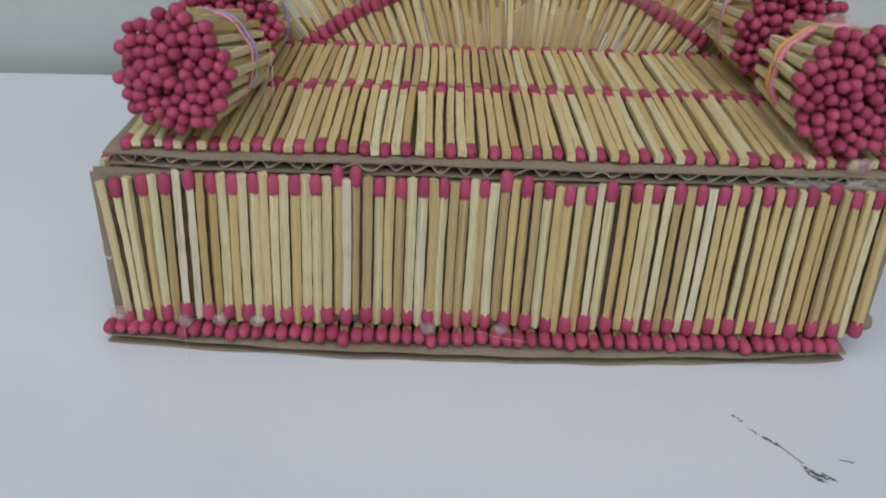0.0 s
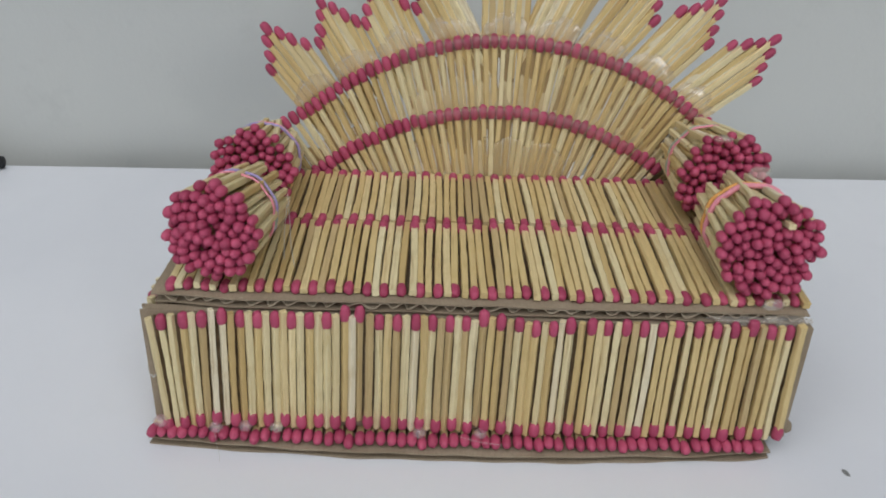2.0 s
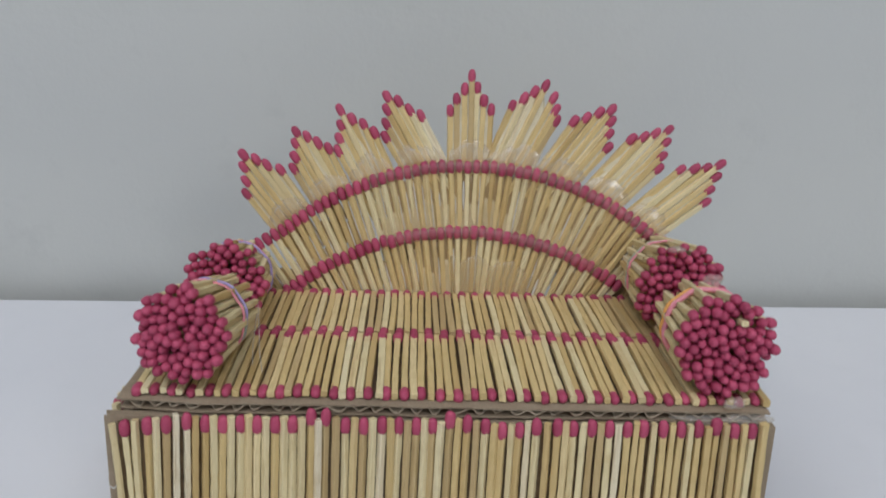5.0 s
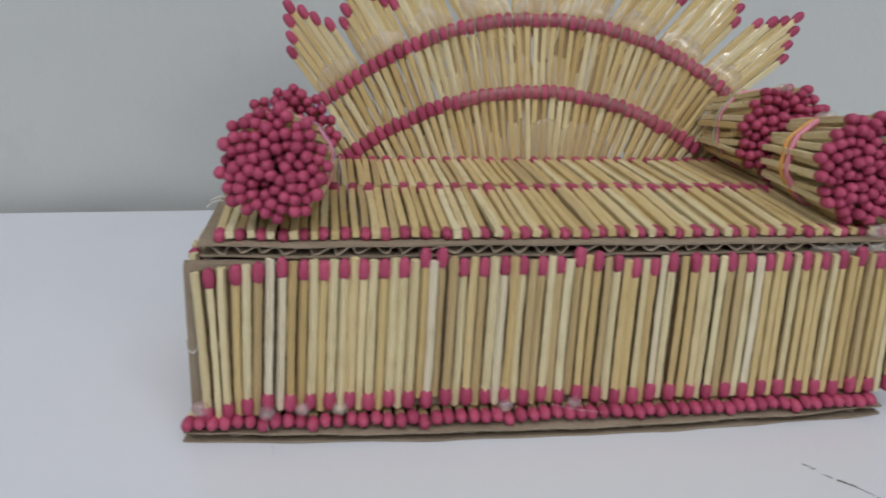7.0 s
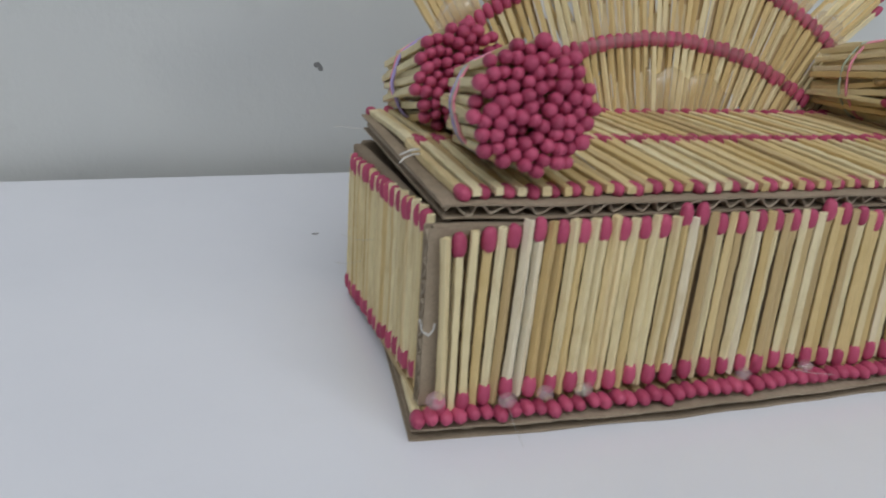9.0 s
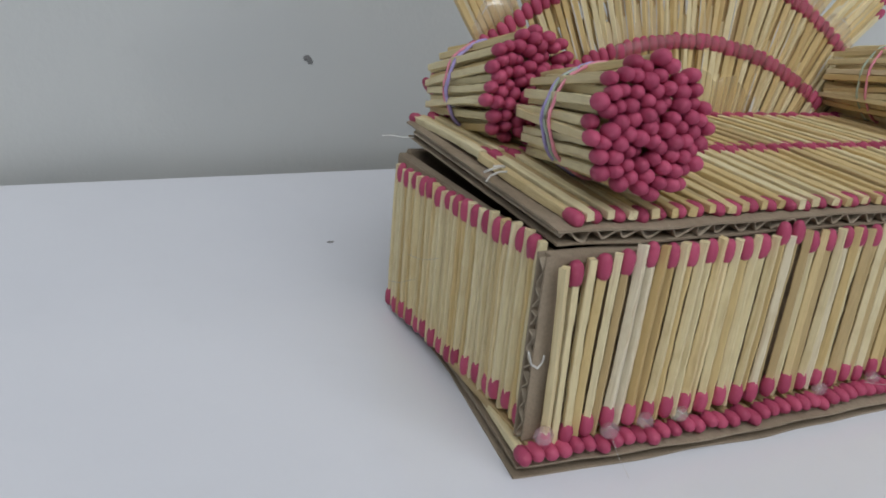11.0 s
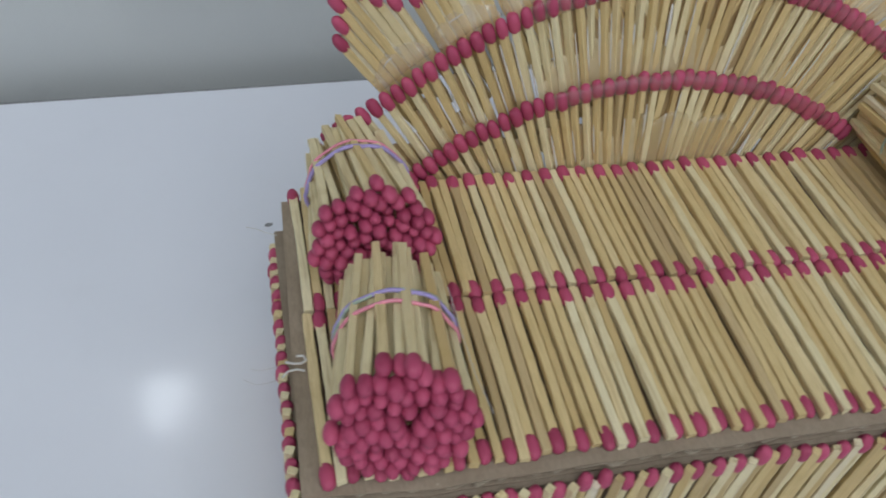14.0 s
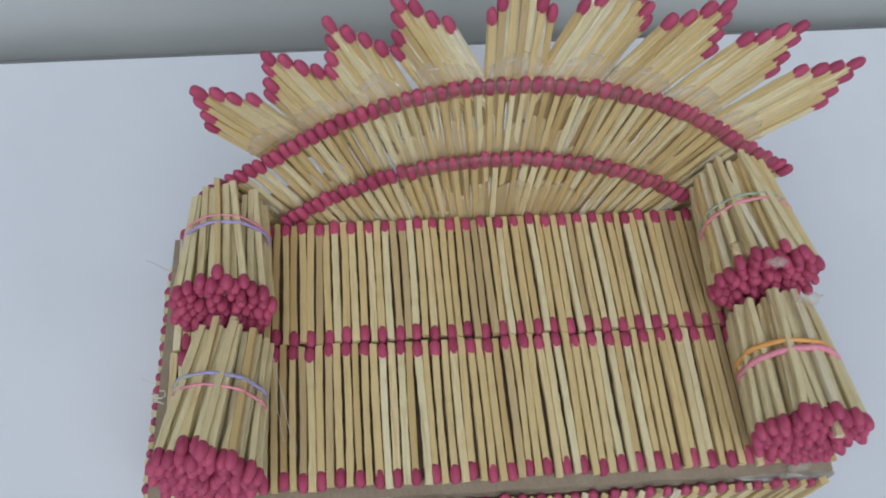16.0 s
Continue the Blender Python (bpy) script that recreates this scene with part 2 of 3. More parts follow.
def tube(points, radius, sides=6, closed=False, bm=None):
    """A round strand through points; radius may be a function of the share along it."""
    bm = bm or bmesh.new()
    pts = [Vector(p) for p in points]
    rings = []
    for i, p in enumerate(pts):
        a = pts[(i - 1) % len(pts)] if closed or i else p
        b = pts[(i + 1) % len(pts)] if closed or i < len(pts) - 1 else p
        d = (b - a).normalized()
        side = d.cross(Vector((0.13, 0.31, 0.94))).normalized()
        up = side.cross(d)
        r = radius(i / max(1, len(pts) - 1)) if callable(radius) else radius
        rings.append([bm.verts.new(p + r * (math.cos(k * math.tau / sides) * side + math.sin(k * math.tau / sides) * up)) for k in range(sides)])
    for i in range(len(rings) if closed else len(rings) - 1):
        a, b = rings[i], rings[(i + 1) % len(rings)]
        for k in range(sides):
            bm.faces.new((a[k], a[(k + 1) % sides], b[(k + 1) % sides], b[k]))
    if not closed:
        bm.faces.new(rings[0])
        bm.faces.new(rings[-1])
    return bm


def blob(bm, centre, size, seed, rough=0.18, turn=None):
    """An uneven lump of glue."""
    made = bmesh.ops.create_icosphere(bm, subdivisions=3, radius=1.0)["verts"]
    for v in made:
        k = 1 + rough * noise.noise(v.co * 1.6 + Vector((seed * 7.1, seed * 3.3, 0)))
        co = Vector((v.co.x * size[0], v.co.y * size[1], v.co.z * size[2])) * k
        v.co = (turn @ co if turn else co) + Vector(centre)


# ---- matchstick meshes, shared by all matches ----
STICK, HEAD_LEN, HALF = 37.2 * MM, 5.35 * MM, 1.06 * MM
rng = random.Random(11)


def stick_mesh(seed, mat):
    """A split splint: nearly square, slightly bowed, with uneven faces and a ragged cut end; it runs along its z."""
    r = random.Random(seed)
    bm = bmesh.new()
    bow = (r.uniform(-0.35, 0.35) * MM, r.uniform(-0.3, 0.3) * MM)
    rings = []
    steps = 14
    wide = r.uniform(0.86, 1.0)
    for i in range(steps):
        t = i / (steps - 1)
        sx, sy = HALF * wide * r.uniform(0.88, 1.08), HALF * r.uniform(0.90, 1.06)
        cx, cy = bow[0] * 4 * t * (1 - t), bow[1] * 4 * t * (1 - t)
        ring = []
        for ax, ay in ((-1, -0.8), (-0.8, -1), (0.8, -1), (1, -0.8), (1, 0.8), (0.8, 1), (-0.8, 1), (-1, 0.8)):
            z = t * STICK + (r.uniform(-0.25, 0.25) * MM if i == 0 else 0)
            ring.append(bm.verts.new((cx + ax * sx, cy + ay * sy, z)))
        rings.append(ring)
    for a, b in zip(rings, rings[1:]):
        for k in range(8):
            bm.faces.new((a[k], a[(k + 1) % 8], b[(k + 1) % 8], b[k]))
    bm.faces.new(rings[0])
    bm.faces.new(rings[-1])
    return mesh_of(bm, "match_stick", mat)


def head_mesh(seed, size=1.0, length=1.0, uneven=0.10, blunt=2.35):
    """A dipped head: an egg, blunt at the tip and drawn in where it meets the stick."""
    r = random.Random(seed)
    bm = bmesh.new()
    made = bmesh.ops.create_uvsphere(bm, u_segments=12, v_segments=9, radius=1.0)["verts"]
    fat, long = r.uniform(1.46, 1.70) * size * MM, r.uniform(0.93, 1.06)
    off = Vector((r.random() * 9, r.random() * 9, r.random() * 9))
    for v in made:
        k = 1 + uneven * noise.noise(v.co * 1.5 + off)
        narrow = (1 - min(1, abs(v.co.z)) ** blunt) ** (1 / blunt) / max(0.05, math.sqrt(max(0.0, 1 - v.co.z ** 2))) if v.co.z > 0 else (1 - abs(v.co.z) ** 3) ** (1 / 3) / max(0.05, math.sqrt(max(0.0, 1 - v.co.z ** 2)))
        narrow *= 1.0 - 0.10 * max(0.0, -v.co.z)
        v.co = Vector((v.co.x * fat * narrow * k, v.co.y * fat * narrow * k, v.co.z * HEAD_LEN / 2 * long * length * k + STICK + 0.62 * MM))
    return mesh_of(bm, "match_head", HEAD, True)


STICKS = [stick_mesh(i, WOOD) for i in range(14)]
PALES = [stick_mesh(40 + i, PALE) for i in range(3)]
CREAMS = [stick_mesh(90 + i, CREAM_WOOD) for i in range(8)]
TANS = [stick_mesh(60 + i, TAN) for i in range(4)]
HEADS = [head_mesh(i) for i in range(8)]
FAT_HEADS = [head_mesh(80 + i, 1.0, 0.96) for i in range(6)]
ROUND_HEADS = [head_mesh(20 + i, 1.11, 0.95, 0.05, 2.05) for i in range(10)]


def match(parent, tail, way, twist=None, tone=None, head_under_stick=False, bare=False, fat=False, slim=1.0):
    """One match from its bare end along way: a stick and its head."""
    way = Vector(way).normalized()
    if parent.name.startswith(SOFA_PARTS):
        tip = settled(Vector(tail) + way * 40.0 * MM)
        tail = settled(tail)
        way = (tip - tail).normalized()
    turn = way.to_track_quat("Z", "Y").to_matrix().to_4x4()
    spin = rng.uniform(-6, 6) + 90 * rng.randrange(4) if twist is None else twist
    m = Matrix.Translation(tail) @ turn @ pose(0, 0, 0, 0, 0, spin)
    kind = tone if tone else rng.choices(("wood", "cream", "pale", "tan"), (0.72, 0.18, 0.02, 0.08))[0]
    stick = new("match_stick", rng.choice({"wood": STICKS, "pale": PALES, "tan": TANS, "cream": CREAMS}[kind]))
    stick.parent, stick.matrix_basis = parent, m @ Matrix.Diagonal((slim, slim, 1, 1))
    if bare:
        return stick
    head = new("match_head", rng.choice(FAT_HEADS if fat else ROUND_HEADS if head_under_stick else HEADS))
    if head_under_stick:
        head.parent = stick
    else:
        head.parent, head.matrix_basis = parent, m
    return stick


def sheet(x0, x1, profile, thick, wob=0.0, nx=40, seed=0.0):
    """A paper liner along x: profile is a list of (y, z); thick goes down; wob makes its edges uneven."""
    bm = bmesh.new()
    top, low = [], []
    for i in range(nx + 1):
        x = x0 + (x1 - x0) * i / nx
        a, b = [], []
        for j, (y, z) in enumerate(profile):
            dy = wob * noise.noise(Vector((x * 60, j * 3.0, seed))) if j in (0, len(profile) - 1) else 0
            dz = 0.5 * wob * noise.noise(Vector((x * 45, j * 2.0, seed + 9)))
            a.append(bm.verts.new((x, y + dy, z + dz)))
            b.append(bm.verts.new((x, y + dy, z + dz - thick)))
        top.append(a)
        low.append(b)
    n = len(profile)
    for i in range(nx):
        for j in range(n - 1):
            bm.faces.new((top[i][j], top[i + 1][j], top[i + 1][j + 1], top[i][j + 1]))
            bm.faces.new((low[i][j], low[i][j + 1], low[i + 1][j + 1], low[i + 1][j]))
        bm.faces.new((top[i][0], low[i][0], low[i + 1][0], top[i + 1][0]))
        bm.faces.new((top[i][-1], top[i + 1][-1], low[i + 1][-1], low[i][-1]))
    for i in (0, nx):
        for j in range(n - 1):
            bm.faces.new((top[i][j], top[i][j + 1], low[i][j + 1], low[i][j]))
    return bm


def flute(length, place, across, height, wave, thick, seed):
    """The wavy paper between two liners: it waves along x for length and runs through by across (a vector); place maps (x, h) to a point."""
    bm = bmesh.new()
    n = int(length / wave * 14)
    rows = []
    r = random.Random(seed)
    waves = int(length / wave) + 2
    squash, lean = [r.uniform(0.5, 1.0) for _ in range(waves)], [r.uniform(-0.9, 0.9) for _ in range(waves)]
    for i in range(n + 1):
        x = length * i / n
        phase = math.tau * x / wave + 3.2 * noise.noise(Vector((x * 85, seed, 0)))
        k, f = int(x / wave), x / wave % 1.0
        h = height / 2 * math.sin(phase) * (squash[k] * (1 - f) + squash[k + 1] * f)
        x += (lean[k] * (1 - f) + lean[k + 1] * f) * h  # crushed loops lean over
        p = Vector(place(x, h))
        t = Vector((0, 0, thick))
        rows.append([bm.verts.new(q) for q in (p, p + t, p + Vector(across) + t, p + Vector(across))])
    for a, b in zip(rows, rows[1:]):
        for k in range(4):
            bm.faces.new((a[k], a[(k + 1) % 4], b[(k + 1) % 4], b[k]))
    bm.faces.new(rows[0])
    bm.faces.new(rows[-1])
    return bm


# ---- the table and the room ----
EDGE_TURN = 0.74  # the wall and the table's back edge stand at this angle to the sofa
back = pose(0, 0.3729, 0, 0, 0, EDGE_TURN)


def setting(name, bm, mat, label, category, m=None, smooth=False):
    ob = new(name, mesh_of(bm, name, mat, smooth))
    if m:
        ob.matrix_world = m
    return tagged(ob, label, category, kind="structure")


table = setting("tabletop", box(-1.1, 1.2, -1.0, 0.0, -0.03, 0.0, 0.0008), LAMINATE, "white glossy laminate tabletop with a few dark marks", "table", back)
# strip added to darken the gap between table and wall
part("edge_band", box(-1.1, 1.2, 0.0002, 0.0018, -0.032, -0.0012), SPOT_AND_GAP_GREY, table, "added dark grey strip for the shade of the gap at the back")
setting("wall_north", box(-2.4, 2.6, 0.011, 0.131, -0.75, 0.205), PAINT, "low grey-white painted wall behind the table", "wall", back)
setting("floor", box(-2.6, 2.6, -2.4, 2.6, -0.80, -0.75), FLOOR_PAINT, "plain grey cement floor", "floor")
setting("wall_south", box(-2.6, 2.6, -2.5, -2.4, -0.75, 1.75), ROOM_PAINT, "plain pale painted wall", "wall")
setting("wall_far", box(-2.6, 2.6, 2.6, 2.7, -0.75, 1.75), ROOM_PAINT, "plain pale painted wall", "wall")
setting("wall_west", box(-2.7, -2.6, -2.5, 2.7, -0.75, 1.75), ROOM_PAINT, "plain pale painted wall", "wall")
setting("wall_east", box(2.6, 2.7, -2.5, 2.7, -0.75, 1.75), ROOM_PAINT, "plain pale painted wall", "wall")
setting("ceiling", box(-2.7, 2.7, -2.5, 2.7, 1.75, 1.85), ROOM_PAINT, "plain pale ceiling", "ceiling")


# ---- the sofa made of matches ----
sofa = tagged(new("matchstick_sofa"), "toy sofa of glued matchsticks with pink heads on cardboard", "toy sofa")
sofa.empty_display_size = 0.05
sofa.matrix_world = pose(0, 0.170, 0)

# lower board of corrugated cardboard, with a row of matches lying on it
X0, X1 = -85.2 * MM, 100.6 * MM


def board_front(x):
    """The lower board's front edge bows forward towards its middle."""
    s = (x - X0) / (X1 - X0)
    return (-0.8 - 4.6 * max(0.0, math.sin(math.pi * s)) ** 0.8) * MM


def drawn_in(bm):
    """The lower board's left edge runs in under the side wall towards the back."""
    for v in bm.verts:
        if v.co.x < -0.03:
            v.co.x += 8.5 * MM * min(1.0, v.co.y / 0.060) * min(1.0, (-0.03 - v.co.x) / 0.05)
    return bm


def bowed(bm):
    drawn_in(bm)
    for v in bm.verts:
        if v.co.y < 0.02:
            v.co.y += board_front(v.co.x)
    return bm


base = part("base_board", bowed(sheet(X0, X1, [(0.0, 3.0 * MM), (0.004, 3.1 * MM), (0.04, 3.1 * MM), (0.080, 3.0 * MM)], 0.45 * MM, 1.3 * MM, 90, 3.0)), CARD, sofa, "worn brown corrugated cardboard")
part("lower_liner", bowed(sheet(X0 - 0.4 * MM, X1, [(0.0004, 0.55 * MM), (0.004, 0.5 * MM), (0.04, 0.5 * MM), (0.080, 0.5 * MM)], 0.45 * MM, 0.9 * MM, 90, 5.0)), CARD, base)
part("flute", drawn_in(flute(X1 - X0 - 2 * MM, lambda x, h: (X0 + MM + x, board_front(X0 + MM + x) + 2.2 * MM, 1.5 * MM + h), (0, 0.076, 0), 1.9 * MM, 6.6 * MM, 0.25 * MM, 4)), CARD_EDGE, base)
x = -84.4
while x < 99.0:
    low = rng.random() < 0.08
    y = -3.5 - 1.5 * math.sin(math.pi * max(0, x + 84) / 187) + rng.uniform(-0.25, 0.25) - (0.5 if low else 0)
    lift = 5.5 + rng.uniform(-0.3, 0.3) - (0.6 if low else 0) + (0.5 if x < -70 else 0)
    if x < -83:  # the corner match lies askew, its stick in view beside the side wall
        match(base, ((x + 6.4) * MM, (y + 40.1) * MM, 4.5 * MM), (-0.16, -1, 0.02), fat=True, tone="cream")
        x += 3.3
        continue
    match(base, (x * MM, (y + 40.5) * MM, lift * MM), (rng.uniform(-0.006, 0.006), -1, rng.uniform(-0.01, 0.004)), fat=True, tone="tan")
    x += 3.1 + rng.uniform(-0.08, 0.08)

# front of the box: a cardboard plate with upright matches, head up and head down in turn
front = part("front_panel", box(-81.9 * MM, 104.6 * MM, 2.05 * MM, 4.2 * MM, 7.0 * MM, 46.2 * MM), CARD, sofa, "brown cardboard plate behind upright matches")
part("liner", box(-83.2 * MM, 104.6 * MM, 1.6 * MM, 2.03 * MM, 7.0 * MM, 46.2 * MM, 0.1 * MM), CARD, front)
part("liner", box(-83.4 * MM, 104.6 * MM, 4.22 * MM, 4.65 * MM, 6.8 * MM, 46.3 * MM, 0.1 * MM), CARD, front)
# this sheet paints shade into the gaps between the upright matches
part("glue_layer", box(-79.5 * MM, 101.6 * MM, 1.35 * MM, 1.62 * MM, 11.0 * MM, 44.6 * MM), FRONT_GAP_SHADE, front, "brown glue behind the matches, gap shade in its colour")
TOP_X = [-77.3, -70.9, -65.6, -59.9, -54.8, -50.0, -45.1, -40.6, -35.6, -30.8, -25.7, -21.6, -16.3, -11.2, -6.1, -1.5, 3.4, 7.9, 12.7, 17.5, 22.6, 27.3, 32.1, 36.8, 42.8, 47.1, 52.3, 57.2, 62.3, 66.7, 72.3, 77.3, 82.2, 87.1, 92.4, 97.3]
RAISED = {0: -2.2, 1: -1.2, 2: -0.7, 3: 0.5, 10: 2.2, 11: 2.3, 18: 2.4, 19: 0.9, 21: -0.9, 22: -0.7, 33: 1.4}
UP_TONE = {0: "cream", 1: "wood", 3: "pale", 11: "tan", 13: "tan", 14: "pale", 17: "tan", 24: "wood", 26: "tan", 28: "wood"}
DOWN_TONE = {0: "cream", 1: "cream", 3: "pale", 4: "wood", 11: "pale", 12: "tan", 20: "tan", 23: "pale", 25: "wood", 28: "pale", 33: "wood"}


def foot_x(x):
    """Where a match with its top at x stands at its lower end: the row leans in at both ends."""
    return x + (-1.75 + 0.0165 * (x + 60)) + (2.7 * (-65 - x) / 12 if x < -65 else 0)


for k, xu in enumerate(TOP_X):
    top = 48.0 + rng.uniform(-0.3, 0.3) + RAISED.get(k, 0.0)
    a, b = Vector((foot_x(xu) * MM, rng.uniform(0.25, 0.8) * MM, (top - 40.5) * MM)), Vector((xu * MM, 0.35 * MM, top * MM))
    match(front, a, b - a, slim=rng.uniform(0.82, 0.94) + (0.05 if k > 20 else 0), tone=UP_TONE.get(k, rng.choices(("wood", "cream", "tan"), (0.46, 0.45, 0.09))[0]))
    xd = ((xu + TOP_X[k - 1]) / 2 if k else xu - 3.1) + rng.uniform(-0.15, 0.15)
    top = 47.5 + rng.uniform(-0.5, 0.5) + min(0.0, RAISED.get(k, 0.0)) * 1.1
    a, b = Vector((xd * MM, rng.uniform(-0.5, -0.05) * MM, top * MM)), Vector((foot_x(xd) * MM, 0.0, (top - 40.5) * MM))
    match(front, a, b - a, slim=rng.uniform(0.79, 0.90) + (0.05 if k > 20 else 0), tone=DOWN_TONE.get(k, rng.choices(("wood", "cream", "tan"), (0.30, 0.65, 0.05))[0]))
a = Vector((100.4 * MM, 0, 48.2 * MM))
match(front, a, (0.03, 0, -1), tone="wood")

# left side of the box, its row of matches sinking towards the back
side = part("side_panel", box(-80.2 * MM, -77.2 * MM, 4.8 * MM, 79.5 * MM, 6.2 * MM, 45.0 * MM, 0.3 * MM), CARD, sofa, "brown cardboard plate behind upright matches")
part("flute", flute(38 * MM, lambda x, h: (-83.2 * MM, 3.1 * MM + h, 7 * MM + x), (1.3 * MM, 0, 0), 2.1 * MM, 4.6 * MM, 0.3 * MM, 9), CARD_EDGE, front)
for k in range(31):
    y = 6.4 + 2.34 * k
    sink = -5.4 * (y - 6) / 72 + rng.uniform(-0.5, 0.5)
    sink -= 0.6 - 1.2 * max(0.0, 1 - (y - 6.4) / 30) + 1.4 * max(0.0, 1 - (y - 6.4) / 6)
    lean = rng.uniform(-0.015, 0.015)
    xs = (-81.4 + 0.6 * (y - 6) / 72 + rng.uniform(-0.2, 0.2)) * MM
    if k % 2:
        match(side, (xs, y * MM, (8.0 + sink) * MM), (0, lean, 1), slim=rng.uniform(0.84, 0.98), tone=rng.choices(("wood", "cream", "tan"), (0.32, 0.64, 0.04))[0])
    else:
        match(side, (xs, y * MM, (48.2 + sink) * MM), (0, lean, -1), slim=rng.uniform(0.84, 0.98), tone=rng.choices(("wood", "cream", "tan"), (0.32, 0.64, 0.04))[0])
part("side_panel", box(100.6 * MM, 103.6 * MM, 4.8 * MM, 79.5 * MM, 6.2 * MM, 45.5 * MM, 0.3 * MM), CARD, sofa, "plain brown cardboard side")
part("back_panel", box(-78.0 * MM, 100.4 * MM, 76.5 * MM, 79.5 * MM, 6.2 * MM, 46.0 * MM, 0.3 * MM), CARD, sofa, "plain brown cardboard back")

# seat: a corrugated lid that rises to the back, with two rows of matches on it
def seat_top(y):
    """Height of the lid's upper face over the table, y from the sofa's front."""
    return (50.6 + 0.026 * (y / MM)) * MM


XS0, XS1 = -80.2 * MM, 102.6 * MM
rise = [(2.2 * MM, 50.35 * MM), (4.2 * MM, 50.6 * MM), (8.0 * MM, 50.75 * MM), (12.0 * MM, seat_top(12 * MM)), (40 * MM, seat_top(40 * MM)), (81.2 * MM, seat_top(81.2 * MM))]


def cut_back(bm):
    """The lid narrows to the back on its left, and its front corner is cut back a little there."""
    for v in bm.verts:
        if v.co.x < -0.055:
            v.co.x += 2.4 * MM * v.co.y / 0.08 * min(1.0, (-0.055 - v.co.x) / 0.02)
        if v.co.y < 0.012 and v.co.x < -0.055:
            v.co.y += 1.5 * MM * min(1.0, (-0.055 - v.co.x) / 0.02)
    return bm


seat = part("seat_board", cut_back(sheet(XS0, XS1, rise, 0.45 * MM, 0.8 * MM, 70, 1.0)), CARD, sofa, "brown corrugated cardboard lid")
under = [(2.4 * MM, 47.55 * MM), (9 * MM, 47.6 * MM), (40 * MM, seat_top(40 * MM) - 3.3 * MM), (80.8 * MM, seat_top(80.8 * MM) - 3.3 * MM)]
part("lower_liner", cut_back(sheet(XS0 + 0.6 * MM, XS1, under, 0.45 * MM, 0.8 * MM, 70, 2.0)), CARD, seat)
part("flute", cut_back(flute(XS1 - XS0 - 2 * MM, lambda x, h: (XS0 + MM + x, 2.7 * MM + 0.9 * MM * noise.noise(Vector((x * 110, 1, 3))), 48.75 * MM + h), (0, 0.076, 0.0015), 2.6 * MM, 5.6 * MM, 0.42 * MM, 2)), CARD_EDGE, seat)
# glue sheet coloured dark to give the shade in the seat's gaps
part("glue_layer", sheet(-75.4 * MM, 101.2 * MM, [(6.0 * MM, 51.15 * MM), (12.0 * MM, seat_top(12 * MM) + 0.35 * MM), (45 * MM, seat_top(45 * MM) + 0.35 * MM), (80.5 * MM, seat_top(80.5 * MM) + 0.3 * MM)], 0.25 * MM, 0.8 * MM, 60, 11.0), SEAT_GAP_SHADE, seat, "dark brown glue under the matches, gap shade in its colour")
def seat_tone(sunk):
    """The sunk sticks are tan more often, the proud ones between them cream."""
    return rng.choices(("wood", "cream", "tan"), (0.68, 0.10, 0.22) if sunk else (0.58, 0.38, 0.04))[0]


for j in range(-8, 30):
    for heads_front in (True, False):
        x = -40.2 + 4.99 * j + (0 if heads_front else 2.55) + rng.uniform(-0.18, 0.18)
        if not -77.0 < x < 104.0:
            continue
        lean = rng.uniform(-0.016, 0.016)
        dz, yj = rng.uniform(-0.15, 0.2) + (-0.3 if heads_front else 0.3), rng.uniform(-0.6, 0.6)
        fore, mid = Vector((x - 20 * lean, 4.7 + yj, 51.9 + dz)) * MM, Vector((x + 20 * lean, 44.5 + yj, 53.6 + dz)) * MM
        match(seat, mid if heads_front else fore, fore - mid if heads_front else mid - fore, slim=rng.uniform(0.95, 1.04), tone=seat_tone(heads_front))
for j in range(-8, 30):
    for heads_front in (True, False):
        x = -42.3 + 4.97 * j + (0 if heads_front else 2.5) + rng.uniform(-0.18, 0.18)
        if not -75.8 < x < 101.0:
            continue
        lean = rng.uniform(-0.012, 0.012)
        dz, yj = rng.uniform(-0.15, 0.2) + (-0.3 if heads_front else 0.3), rng.uniform(-0.6, 0.6)
        mid, rear = Vector((x - 20 * lean, 45.3 + yj, 53.4 + dz)) * MM, Vector((x + 20 * lean, 84.7 + yj, 53.1 + dz)) * MM
        match(seat, rear if heads_front else mid, mid - rear if heads_front else rear - mid, slim=rng.uniform(0.95, 1.04), tone=seat_tone(heads_front))

# backrest: two fans of matches one behind the other, leaning back, and nine points
LEAN_BACK = 0.2


def on_back(x, z, layer):
    """A point of the leaning backrest, x and z in mm, layer in mm behind its front."""
    return Vector((x * MM, (87.0 + LEAN_BACK * (z - 55.0) + layer) * MM, z * MM))


